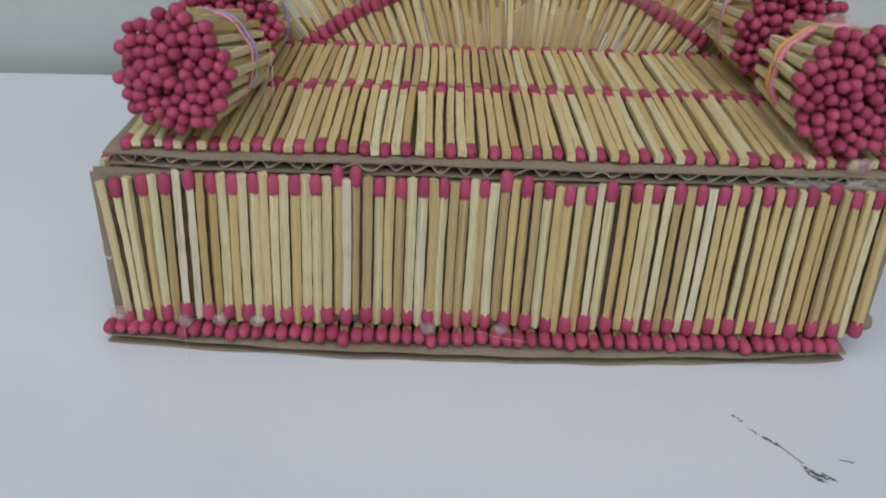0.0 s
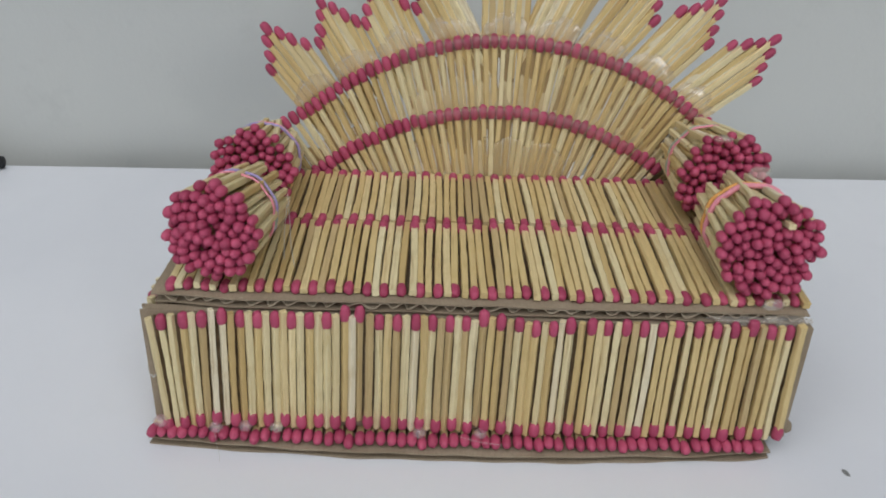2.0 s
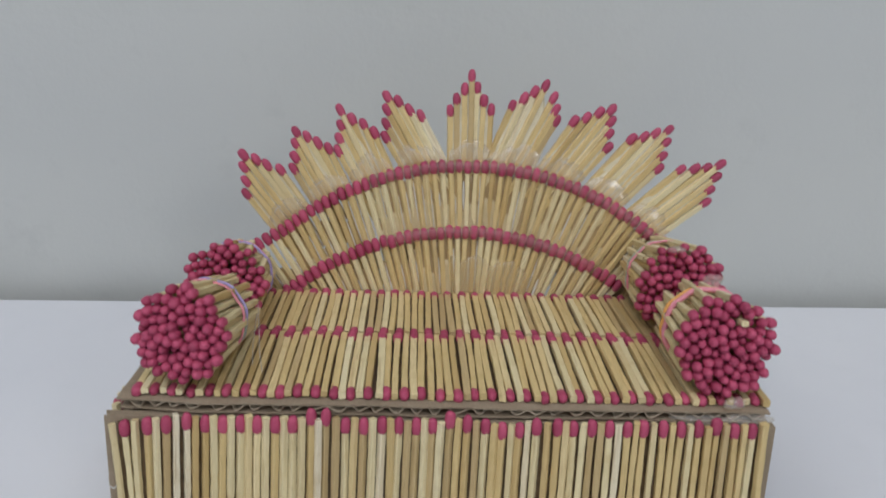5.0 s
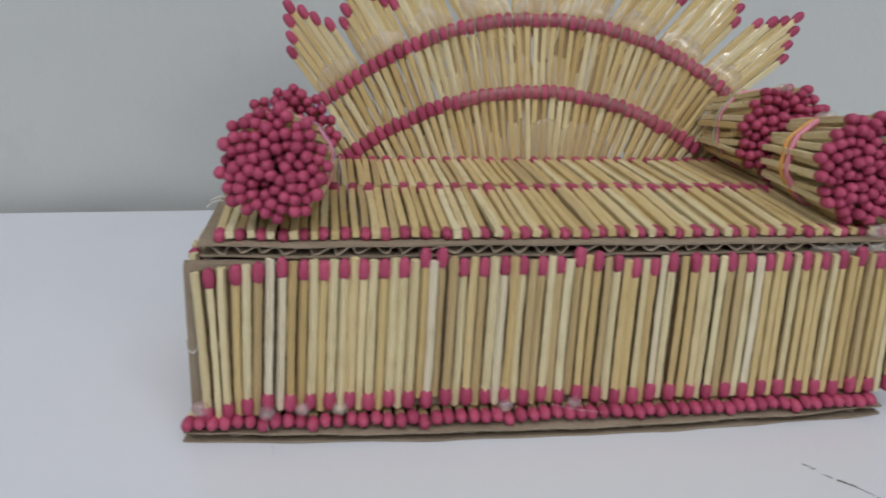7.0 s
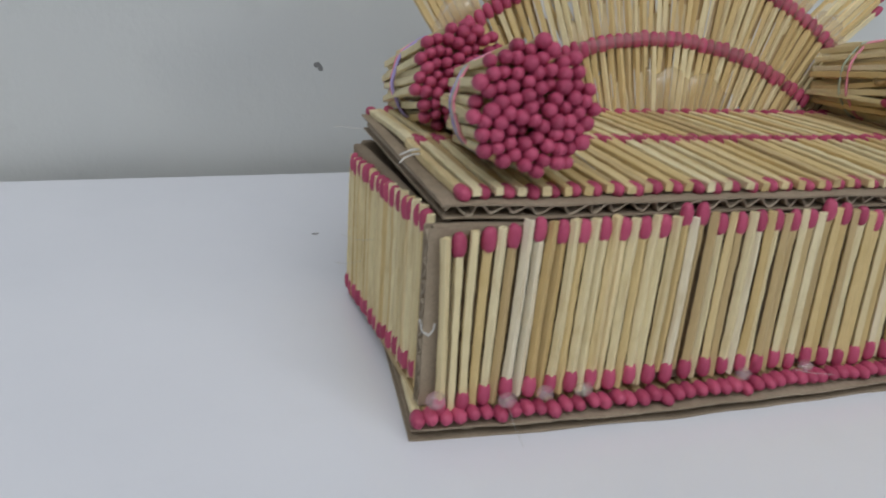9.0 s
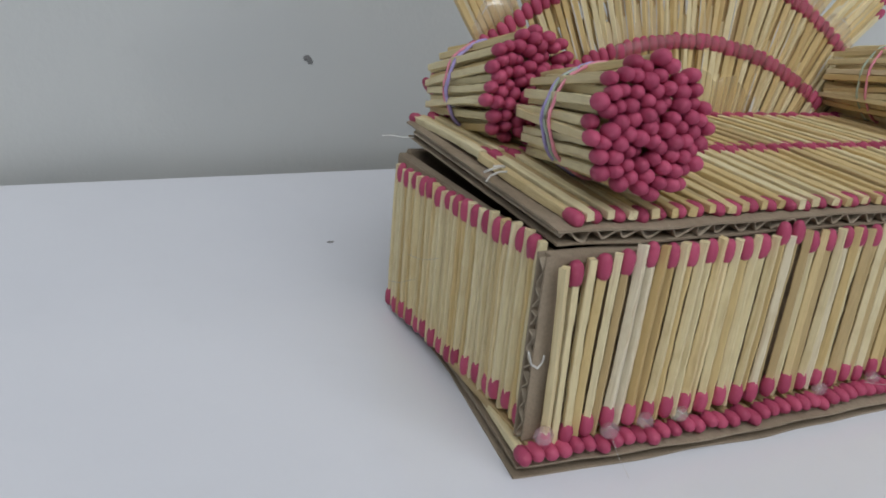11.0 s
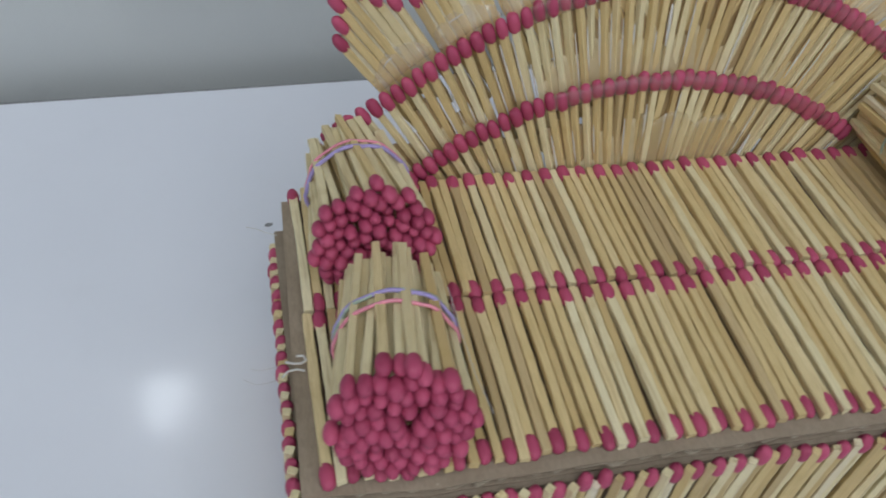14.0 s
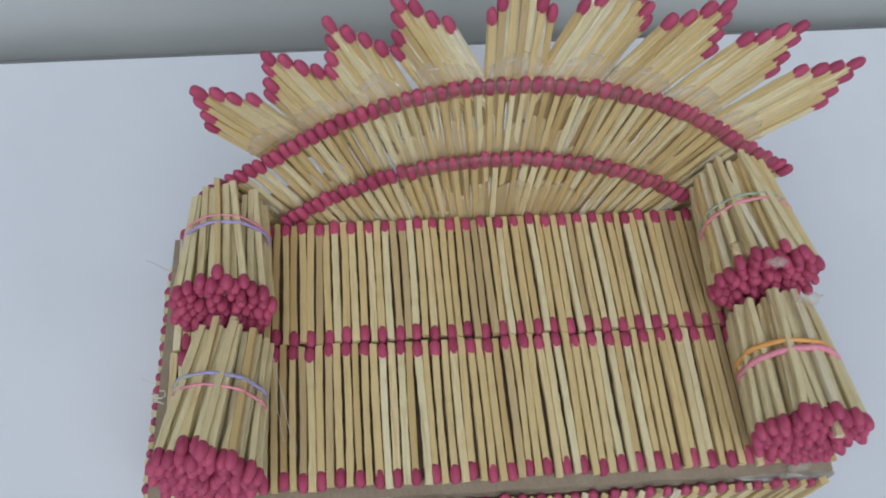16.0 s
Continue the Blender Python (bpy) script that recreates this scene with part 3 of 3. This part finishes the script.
def glue_sheet(place, rows, cols, bm=None):
    """A sheet of set glue: place(u, v) gives x, z and the depths of its face and rear (mm); u and v run from 0 to 1."""
    bm = bm or bmesh.new()
    face, rear = [], []
    for i in range(rows + 1):
        a, b = [], []
        for j in range(cols + 1):
            x, z, layer, rear_layer = place(j / cols, i / rows)
            a.append(bm.verts.new(on_back(x, z, layer)))
            b.append(bm.verts.new(on_back(x, z, rear_layer)))
        face.append(a)
        rear.append(b)
    for i in range(rows):
        for j in range(cols):
            bm.faces.new((face[i][j], face[i][j + 1], face[i + 1][j + 1], face[i + 1][j]))
            bm.faces.new((rear[i][j], rear[i + 1][j], rear[i + 1][j + 1], rear[i][j + 1]))
    for j in range(cols):
        for i in (0, rows):
            bm.faces.new((face[i][j], rear[i][j], rear[i][j + 1], face[i][j + 1]))
    for i in range(rows):
        for j in (0, cols):
            bm.faces.new((face[i][j], face[i + 1][j], rear[i + 1][j], rear[i][j]))
    return bm


def flared(radius, a):
    """The arc opens a little at both ends."""
    return radius + 26 * max(0.0, abs(a) - 0.70)


def fan(name, label, cx, top, radius, left, right, layer, count, spread_l, spread_r, open_length, full_length, patches, coated):
    """Matches side by side with their heads on an arc. Set glue lies deep in the gaps from open_length(u) below the heads on and fills them from full_length(u) on;
    patches are smooth sheets of glue over the sticks: from u to u, from depth to depth."""
    def spoke(a, d):
        x, z = cx + flared(radius, a) * math.sin(a), top - radius + flared(radius, a) * math.cos(a)
        ang = a * (spread_l if a < 0 else spread_r)
        return x - d * math.sin(ang), z - d * math.cos(ang)

    def at_share(u):
        return left + (right - left) * u

    starts = [34.0 if rng.random() < (0.16 if k < 0.36 * count else 0.03) else open_length((k + 0.5) / (count - 1)) * rng.uniform(0.55, 1.25) for k in range(count - 1)]

    fills = [max(starts[k], full_length((k + 0.5) / (count - 1)) * rng.uniform(0.75, 1.2)) for k in range(count - 1)]

    def web(u, v, begins, sunk, rear):
        """Set glue in the gaps: it begins at another depth in each gap, thin and sunk at its upper edge."""
        k = min(count - 2, int(u * (count - 1)))
        start = min(33.0, begins[k] + 1.6 * noise.noise(Vector((u * 300, k, 2))))
        x, z = spoke(at_share(u), start + (35.0 - start) * v)
        return x, z, layer + sunk + 0.7 * (1 - v) ** 2 + 0.2 * noise.noise(Vector((u * 80, v * 6, 7))), layer + rear

    ob = part(name, glue_sheet(lambda u, v: web(u, v, starts, 0.5, 1.7), 8, 4 * (count - 1)), BROWN_FILM, sofa, label, True)
    part("glue_filling", glue_sheet(lambda u, v: web(u, v, fills, -0.15, 0.8), 8, 4 * (count - 1)), FILM, ob, "tan glue that fills the gaps", True)
    for u0, u1, d0, d1 in patches:
        def patch(s, v):
            edge = (3.0 * noise.noise(Vector((s * 9, u0 * 9, 2))) + 1.5 * noise.noise(Vector((s * 31, u0 * 9, 5)))) * (1 - v)
            x, z = spoke(at_share(u0 + (u1 - u0) * s), d0 + (d1 - d0) * v + edge)
            swell = math.sin(math.pi * s) ** 0.5 * math.sin(math.pi * (0.03 + 0.94 * v)) ** 0.7
            return x, z, layer - 0.80 - (0.34 + 0.15 * noise.noise(Vector((s * 9, v * 4, u0)))) * swell, layer - 0.1

        part("glue_patch", glue_sheet(patch, 8, 20), THIN, ob, "smooth sheet of tan glue over the sticks", True)
    def coat(s, v):
        """Thin glue that has run over the heads and dulls them."""
        u = coated + (0.97 - coated) * s
        x, z = spoke(at_share(u), 1.7 + 4.0 * v + 1.2 * noise.noise(Vector((s * 14, v, 3))) * (v - 0.5))
        swell = math.sin(math.pi * v) ** 0.6 * min(1.0, 12 * s, 12 * (1 - s))
        return x, z, layer - 0.75 - (0.90 + 0.12 * noise.noise(Vector((s * 60, v * 2, 8)))) * swell, layer - 0.3

    part("glue_coat", glue_sheet(coat, 8, 60), COAT, ob, "thin milky glue run over the heads", True)
    # strands in the gaps, their white painted in for glints on the glue
    for k in range(count - 1):
        a = at_share((k + 0.5) / (count - 1))
        if rng.random() > (0.50 if a < 0.08 else 0.16):
            continue
        start, end = rng.uniform(6, 16), rng.uniform(18, 30)
        wide = (0.42 if rng.random() < 0.10 else rng.uniform(0.14, 0.26)) * MM
        pts = [on_back(*spoke(a, start + (end - start) * j / 6), layer - 0.75 + 0.2 * noise.noise(Vector((k * 0.7, j * 0.8, 4)))) for j in range(7)]
        part("glue_strand", tube(pts, lambda t: wide * (0.25 + 0.9 * math.sin(math.pi * min(1.0, 0.12 + 0.8 * t))), 6), THREAD_AND_GLINT, ob, "", True)
    for k in range(count):
        a = at_share(k / (count - 1))
        x, z = spoke(a, 0.0)
        z += rng.uniform(-0.4, 0.3)
        ang = a * (spread_l if a < 0 else spread_r) + rng.uniform(-0.012, 0.012)
        deep = layer + (0.35 if k % 2 else 0.0) + rng.uniform(-0.1, 0.1)
        tip = on_back(x, z, deep)
        tail = on_back(x - 40.5 * math.sin(ang), z - 40.5 * math.cos(ang), deep + (1.0 if k % 2 else 0.0))
        match(ob, tail, tip - tail, slim=rng.uniform(0.79, 0.92), tone=rng.choices(("wood", "cream", "tan"), (0.52, 0.43, 0.05))[0])
    return ob


fan("backrest_fan", "front fan of matches held by clear glue", 20.5, 79.4, 104.0, -0.70, 0.62, 0.0, 44, 0.92, 1.05, lambda u: 11.0 if u < 0.4 else 6.0, lambda u: 23.0 if u < 0.4 else 16.0 if u < 0.75 else 21.0, [(0.49, 0.76, 13.8, 27.0)], 0.30)
fan("backrest_fan", "taller rear fan of matches held by clear glue", 23.0, 102.8, 113.0, -0.90, 0.87, 3.4, 61, 0.80, 1.0, lambda u: 15.0 if u < 0.34 else 6.0, lambda u: 24.0 if u < 0.32 else 17.0 if u < 0.62 else 23.0, [], 0.30)

POINTS = [(-63.4, 103.9, 35, 0, 4.7), (-44.4, 113.0, 30, 0, 2.3), (-27.9, 120.6, 28, 0, 0.5), (-11.0, 126.5, 30, 0, 0), (21.8, 134.8, 0, 0, 0), (51.1, 132.2, -25, 2.2, 0), (76.5, 123.6, -38, 0.5, 0), (98.7, 116.4, -43, 0, 0), (119.3, 103.5, -51, 0.2, 0)]
for n, (x, z, turn, gap, fore) in enumerate(POINTS):
    a = radians(turn)
    d, s = Vector((-math.sin(a), math.cos(a))), Vector((math.cos(a), math.sin(a)))

    def to_arc(w):
        """How far below the point's tip the rear fan's heads lie, w mm across from its middle."""
        p = Vector((x, z)) + s * w - Vector((23.0, 102.8 - 113.0))
        b, c = p.dot(d), p.dot(p) - 113.6 ** 2
        return -b + math.sqrt(max(0.0, b * b - c))

    def lean_in(e):
        """How far the point has tipped forward, e mm from its tip."""
        return fore * (1 + e / 22)

    def web_place(u, v):
        """Milky glue that fills the gaps between the sticks."""
        w = 15.6 * (u - 0.5) + gap * u
        low = to_arc(w) - 6.0
        high = max(low + 8, -abs(w) * 1.5 - 5.5 + 5 * noise.noise(Vector((u * 9, n * 1.7, 5))))
        e = low + (high - low) * v
        q = Vector((x, z)) + s * w + d * e
        return q.x, q.y, 4.75 + 0.35 * noise.noise(Vector((u * 14, v * 6, n))) + 0.6 * v * v - lean_in(e), 6.3 - lean_in(e)

    def pillow_place(u, v):
        """A low swelling of glue over the sticks, just above the heads of the rear fan."""
        w = (15.8 + 1.5 * noise.noise(Vector((v * 3, n, 4)))) * (u - 0.5) + gap * u
        e = to_arc(w) - 2.6 + (4.0 + 4.0 * math.sin(math.pi * u) + 2.0 * noise.noise(Vector((u * 2.5, n * 2.3, 1)))) * v
        q = Vector((x, z)) + s * w + d * e
        round_ = min(1.0, 2.2 * math.sin(math.pi * u)) * math.sin(math.pi * v ** 0.7)
        return q.x, q.y, 4.35 - (0.85 + 0.3 * noise.noise(Vector((u * 3, n, v * 1.5)))) * round_ - lean_in(e), 4.75 - lean_in(e)

    point = part("backrest_point", glue_sheet(web_place, 14, 24), CREAM, sofa, "arrow of seven matches set in milky glue", True)
    part("glue_pillow", glue_sheet(pillow_place, 18, 40), PILLOW, point, "clear glossy swelling of glue", True)
    # added white ridge that draws the glint along the pillow's upper edge
    ridge = []
    for j in range(13):
        px, pz, front_layer, rear_layer = pillow_place(0.25 + (0.25 + 0.05 * (n % 4)) * j / 12, 0.78)
        ridge.append(on_back(px, pz, front_layer - 0.05))
    part("glue_ridge", tube(ridge, lambda t: 0.17 * MM * math.sin(math.pi * (0.06 + 0.88 * t)), 6), THREAD_AND_GLINT, point, "", True)
    for k in range(-3, 4):
        drop = abs(k) * (4.1 if k < 0 else 4.0 - 0.35 * gap) + rng.uniform(-0.5, 0.5)
        tip = Vector((x, z)) + s * (2.6 * k + (gap if k > 0 else 0) + rng.uniform(-0.25, 0.25)) - d * drop
        splay = radians(0.7 * k + 1.2 * (gap if k > 0 else 0) + rng.uniform(-0.5, 0.5))
        dk = (d + s * math.tan(splay)).normalized()
        tail2 = tip - 40.5 * dk
        deep = 5.1 + (0.45 if k % 2 else 0.0)
        tip3, tail3 = on_back(tip.x, tip.y, deep - lean_in(-drop)), on_back(tail2.x, tail2.y, deep - lean_in(-drop - 40.5))
        match(point, tail3, tip3 - tail3)

# drops of glue on the lower row
for n, (x, z, r, tinted) in enumerate([(-80.6, 10.0, 2.3, True), (-64.6, 8.2, 2.1, True), (-55.8, 9.0, 2.0, True), (-46.6, 8.8, 2.0, False), (-4.5, 8.0, 2.0, True), (13.5, 8.2, 1.9, True)]):
    bm = bmesh.new()
    blob(bm, (x * MM, -2.0 * MM, z * MM), (r * MM, 1.5 * MM, r * 0.85 * MM), 50 + n, 0.2)
    part("glue_drop", bm, PINK_GLUE if tinted else GLUE, sofa, "drop of clear hardened glue", True)


# smears, loops and threads of glue
def smear(name, centre, size, seed, label, mat=GLUE, turn=None):
    bm = bmesh.new()
    blob(bm, [c * MM for c in centre], [c * MM for c in size], seed, 0.45, turn)
    return part(name, bm, mat, sofa, label, True)


smear("glue_smear", (84.0, 2.2, 48.0), (9.0, 1.6, 1.3), 71, "clear glue pressed out under the lid")
smear("glue_smear", (97.0, 2.4, 48.4), (6.5, 1.9, 1.5), 72, "clear glue pressed out under the lid")
smear("glue_smear", (92.5, 3.4, 52.6), (3.2, 1.6, 1.8), 73, "clear glue under the bundle")
smear("cardboard_stub", (105.0, 3.0, 10.5), (1.6, 1.8, 2.4), 78, "torn grey cardboard corner", CARD)


def thread(points, radius, label):
    pts = [Vector(p) * MM for p in points]
    fine = []
    for a, b in zip(pts, pts[1:]):
        fine += [a.lerp(b, t / 4) for t in range(4)]
    fine.append(pts[-1])
    part("glue_thread", tube(fine, radius * MM, 5), THREAD_AND_GLINT, sofa, label, True)


thread([(-83.6, 2.2, 26.5), (-83.2, 1.3, 24.2), (-82.0, 0.9, 23.4), (-81.0, 0.9, 24.6), (-80.8, 0.9, 26.0)], 0.26, "loop of hardened glue")
thread([(-80.5, 33.0, 53.2), (-79.0, 31.5, 54.4), (-77.5, 31.0, 54.9), (-76.4, 31.8, 54.6), (-76.8, 33.2, 54.4), (-78.2, 33.5, 54.2)], 0.3, "loop of hardened glue")
thread([(-81.5, 30.0, 52.0), (-80.2, 30.8, 53.0), (-78.4, 30.4, 53.9), (-76.9, 29.6, 54.2)], 0.25, "loop of hardened glue")
thread([(-86.5, 76.0, 50.5), (-84.5, 75.0, 50.8), (-82.0, 73.5, 50.6), (-79.6, 72.0, 50.9)], 0.12, "thin thread of glue")
thread([(-90.5, 46.0, 30.0), (-88.0, 45.0, 29.0), (-85.5, 45.4, 28.4), (-82.2, 46.2, 28.2)], 0.05, "thin thread of glue")
thread([(-89.5, 58.0, 18.0), (-87.0, 57.4, 17.4), (-82.1, 58.2, 17.6)], 0.05, "thin thread of glue")
thread([(-46.6, 38.0, 66.0), (-45.0, 30.0, 60.5), (-43.6, 22.0, 56.8), (-41.5, 14.0, 54.2)], 0.10, "thin thread of glue")
thread([(-46.4, 35.0, 64.0), (-46.2, 26.0, 58.0), (-44.8, 17.0, 55.0)], 0.09, "thin thread of glue")
thread([(-64.6, -3.4, 7.0), (-64.0, -5.0, 4.0), (-63.0, -6.5, 1.6), (-62.8, -8.0, 0.4)], 0.045, "thin thread of glue")
thread([(7.0, -4.6, 9.4), (13.0, -5.4, 8.2), (20.0, -5.0, 6.8)], 0.05, "thin thread of glue")


# ---- armrests: four tied bundles of matches ----
def bundle(label, head, tail, head_r, waist_r, bands, seed, count=74, missing=-1, twist=0.38):
    """Matches tied with rubber bands: heads spread in a round face, sticks drawn together at the band. head and tail in mm."""
    r = random.Random(seed)
    ob = tagged(new("matchstick_bundle"), label, "match bundle", "bundles that form the armrests")
    ob.empty_display_size = 0.01
    h, t = Vector(head) * MM, Vector(tail) * MM
    axis = (h - t).normalized()
    ob.matrix_world = Matrix.Translation(t)
    u = axis.cross(Vector((0, 0, 1))).normalized()
    v = u.cross(axis).normalized()
    golden = math.pi * (3 - math.sqrt(5))
    for k in range(count):
        q = math.sqrt((k + 0.5) / count)
        a = k * golden + r.uniform(-0.03, 0.03)
        bulge = -1.2 * q * q + r.uniform(-0.9, 0.7) - (2.2 if r.random() < 0.10 else 0)
        hp = h + (u * math.cos(a) + v * math.sin(a)) * (q * (head_r - 1.6) * MM) + axis * (bulge * MM)
        a2 = a + twist + r.uniform(-0.25, 0.25)
        tp = t + (u * math.cos(a2) + v * math.sin(a2)) * (q * (waist_r - 1.0) * MM)
        tp += axis * (r.uniform(-1.2, 1.2) * MM)
        way = (hp - tp).normalized()
        match(ob, hp - way * (37.2 if k == missing else 40.5) * MM - t, way, tone=r.choices(("wood", "cream", "pale"), (0.16, 0.78, 0.06))[0], head_under_stick=True, bare=(k == missing), slim=r.uniform(0.84, 0.96))
    length = (h - t).length
    for colour, share, thick in bands:
        rad = (waist_r - 0.9) + 0.72 * (head_r - waist_r) * share
        pts = []
        tilt = r.uniform(-0.12, 0.12)
        for j in range(48):
            a = j * math.tau / 48
            rr = (rad + 0.1 + 0.25 * math.sin(9 * a + seed) * 0.8 + 0.2 * r.random()) * MM
            pts.append(axis * (length * share + rr * tilt * math.cos(a + seed)) + (u * math.cos(a) + v * math.sin(a)) * rr)
        part("rubber_band", tube(pts, thick * MM, 6, True), BAND[colour], ob, colour + " rubber band", True)
    return ob


bundle("bundle of matches tied with lilac, green and pink bands", (-62.4, 172.3, 70.4), (-58.4, 211.2, 62.9), 15.1, 11.7, [("lilac", 0.36, 0.45), ("green", 0.38, 0.35), ("pink", 0.45, 0.4)], 1, 76, -1, 0.10)
bundle("bundle of matches tied with a lilac band", (-60.6, 217.6, 68.1), (-61.7, 255.2, 60.1), 15.5, 12.0, [("lilac", 0.33, 0.5), ("pink", 0.30, 0.35)], 2, 76, -1, -0.15)
bundle("bundle of matches tied with orange and pink bands", (91.2, 173.0, 68.2), (92.6, 213.4, 61.8), 16.0, 12.2, [("orange", 0.40, 0.75), ("pink", 0.45, 0.9)], 3, 80, 27, 0.15)
rear_bundle = bundle("bundle of matches tied with pink and green bands", (91.4, 217.3, 68.3), (91.2, 256.2, 63.1), 16.9, 12.6, [("pink", 0.42, 0.45), ("green", 0.35, 0.35)], 4, 84, -1, -0.12)
for n, (place, size, mat) in enumerate([((78.0, 226.4, 68.0), (1.2, 2.4, 2.0), THIN), ((82.0, 227.0, 76.6), (2.6, 2.2, 0.8), THIN), ((88.4, 219.6, 82.4), (2.6, 1.6, 1.0), GLUE), ((98.5, 212.0, 74.5), (3.4, 1.4, 2.2), GLUE)]):
    bm = bmesh.new()
    blob(bm, (Vector(place) - Vector((91.2, 256.2, 63.1))) * MM, [c * MM for c in size], 90 + n, 0.5)
    part("glue_smear", bm, mat, rear_bundle, "milky glue smeared over the sticks" if mat == THIN else "clear glue over the heads", True)


# ---- marks on the table and the wall ----
def flakes(name, label, pieces, mat, m, seed):
    """Dried spots: thin uneven flakes, each (x, y, half length, half width, angle) in mm."""
    bm = bmesh.new()
    for n, (x, y, a, b, turn) in enumerate(pieces):
        ring_hi, ring_lo = [], []
        for k in range(14):
            w = k * math.tau / 14
            s = 1 + 0.35 * noise.noise(Vector((math.cos(w) * 1.5 + n, math.sin(w) * 1.5, seed)))
            px, py = a * s * math.cos(w), b * s * math.sin(w)
            c, q = math.cos(radians(turn)), math.sin(radians(turn))
            p = ((x + c * px - q * py) * MM, (y + q * px + c * py) * MM)
            ring_hi.append(bm.verts.new((*p, 0.06 * MM)))
            ring_lo.append(bm.verts.new((*p, -0.02 * MM)))
        bm.faces.new(ring_hi)
        for k in range(14):
            bm.faces.new((ring_hi[k], ring_hi[(k + 1) % 14], ring_lo[(k + 1) % 14], ring_lo[k]))
    ob = new(name, mesh_of(bm, name, mat))
    ob.matrix_world = m
    return tagged(ob, label, "stain", kind="stuff")


ink = random.Random(5)
strokes = [(67.3, 145.3, 69.4, 142.7, 9, 0.3), (70.0, 140.4, 71.9, 138.7, 7, 0.22), (72.5, 138.0, 75.4, 135.1, 22, 0.34), (75.4, 135.1, 78.7, 129.9, 16, 0.13), (78.5, 128.5, 82.2, 125.6, 34, 0.5), (79.0, 126.7, 81.4, 124.9, 20, 0.4), (81.6, 127.5, 84.0, 125.2, 16, 0.22), (87.1, 131.3, 89.9, 130.7, 8, 0.16)]
bits = []
for x0, y0, x1, y1, count, wide in strokes:
    for k in range(count):
        t = (k + ink.random()) / count
        turn = math.degrees(math.atan2(y1 - y0, x1 - x0)) + ink.uniform(-25, 25)
        bits.append((x0 + (x1 - x0) * t + ink.gauss(0, wide * 0.6), y0 + (y1 - y0) * t + ink.gauss(0, wide * 0.6), ink.uniform(0.2, 0.75) * (0.5 + wide), ink.uniform(0.06, 0.2) * (0.6 + wide), turn))
flakes("ink_scratch", "dark scratched ink mark on the white tabletop", bits, INK, pose(0, 0, 0), 1)
flakes("table_spot", "small grey spot on the white tabletop", [(-84.5, 295.7, 1.4, 0.8, 10)], SPOT_AND_GAP_GREY, pose(0, 0, 0), 2)
flakes("table_spot", "small dark spot on the white tabletop", [(123.4, 161.2, 0.9, 1.5, 20)], SPOT_AND_GAP_GREY, pose(0, 0, 0), 3)
flakes("wall_scuff", "small grey scuff on the painted wall", [(0, 0, 1.6, 1.3, 0), (1.4, -1.3, 1.2, 1.5, 30)], SPOT_AND_GAP_GREY, pose(-0.0692, 0.38292, 0.0451, 90, 0, EDGE_TURN), 4)

# a black cable end that lies at the foot of the wall
bm = tube([(-0.40, 0.3640, 0.0033), (-0.33, 0.3650, 0.0033), (-0.27, 0.3655, 0.0033), (-0.236, 0.3655, 0.0034), (-0.226, 0.3655, 0.0034)], 0.0032, 12)
cable = new("black_cable", mesh_of(bm, "black_cable", BLACK, True))
tagged(cable, "black cable end lying at the foot of the wall", "cable")
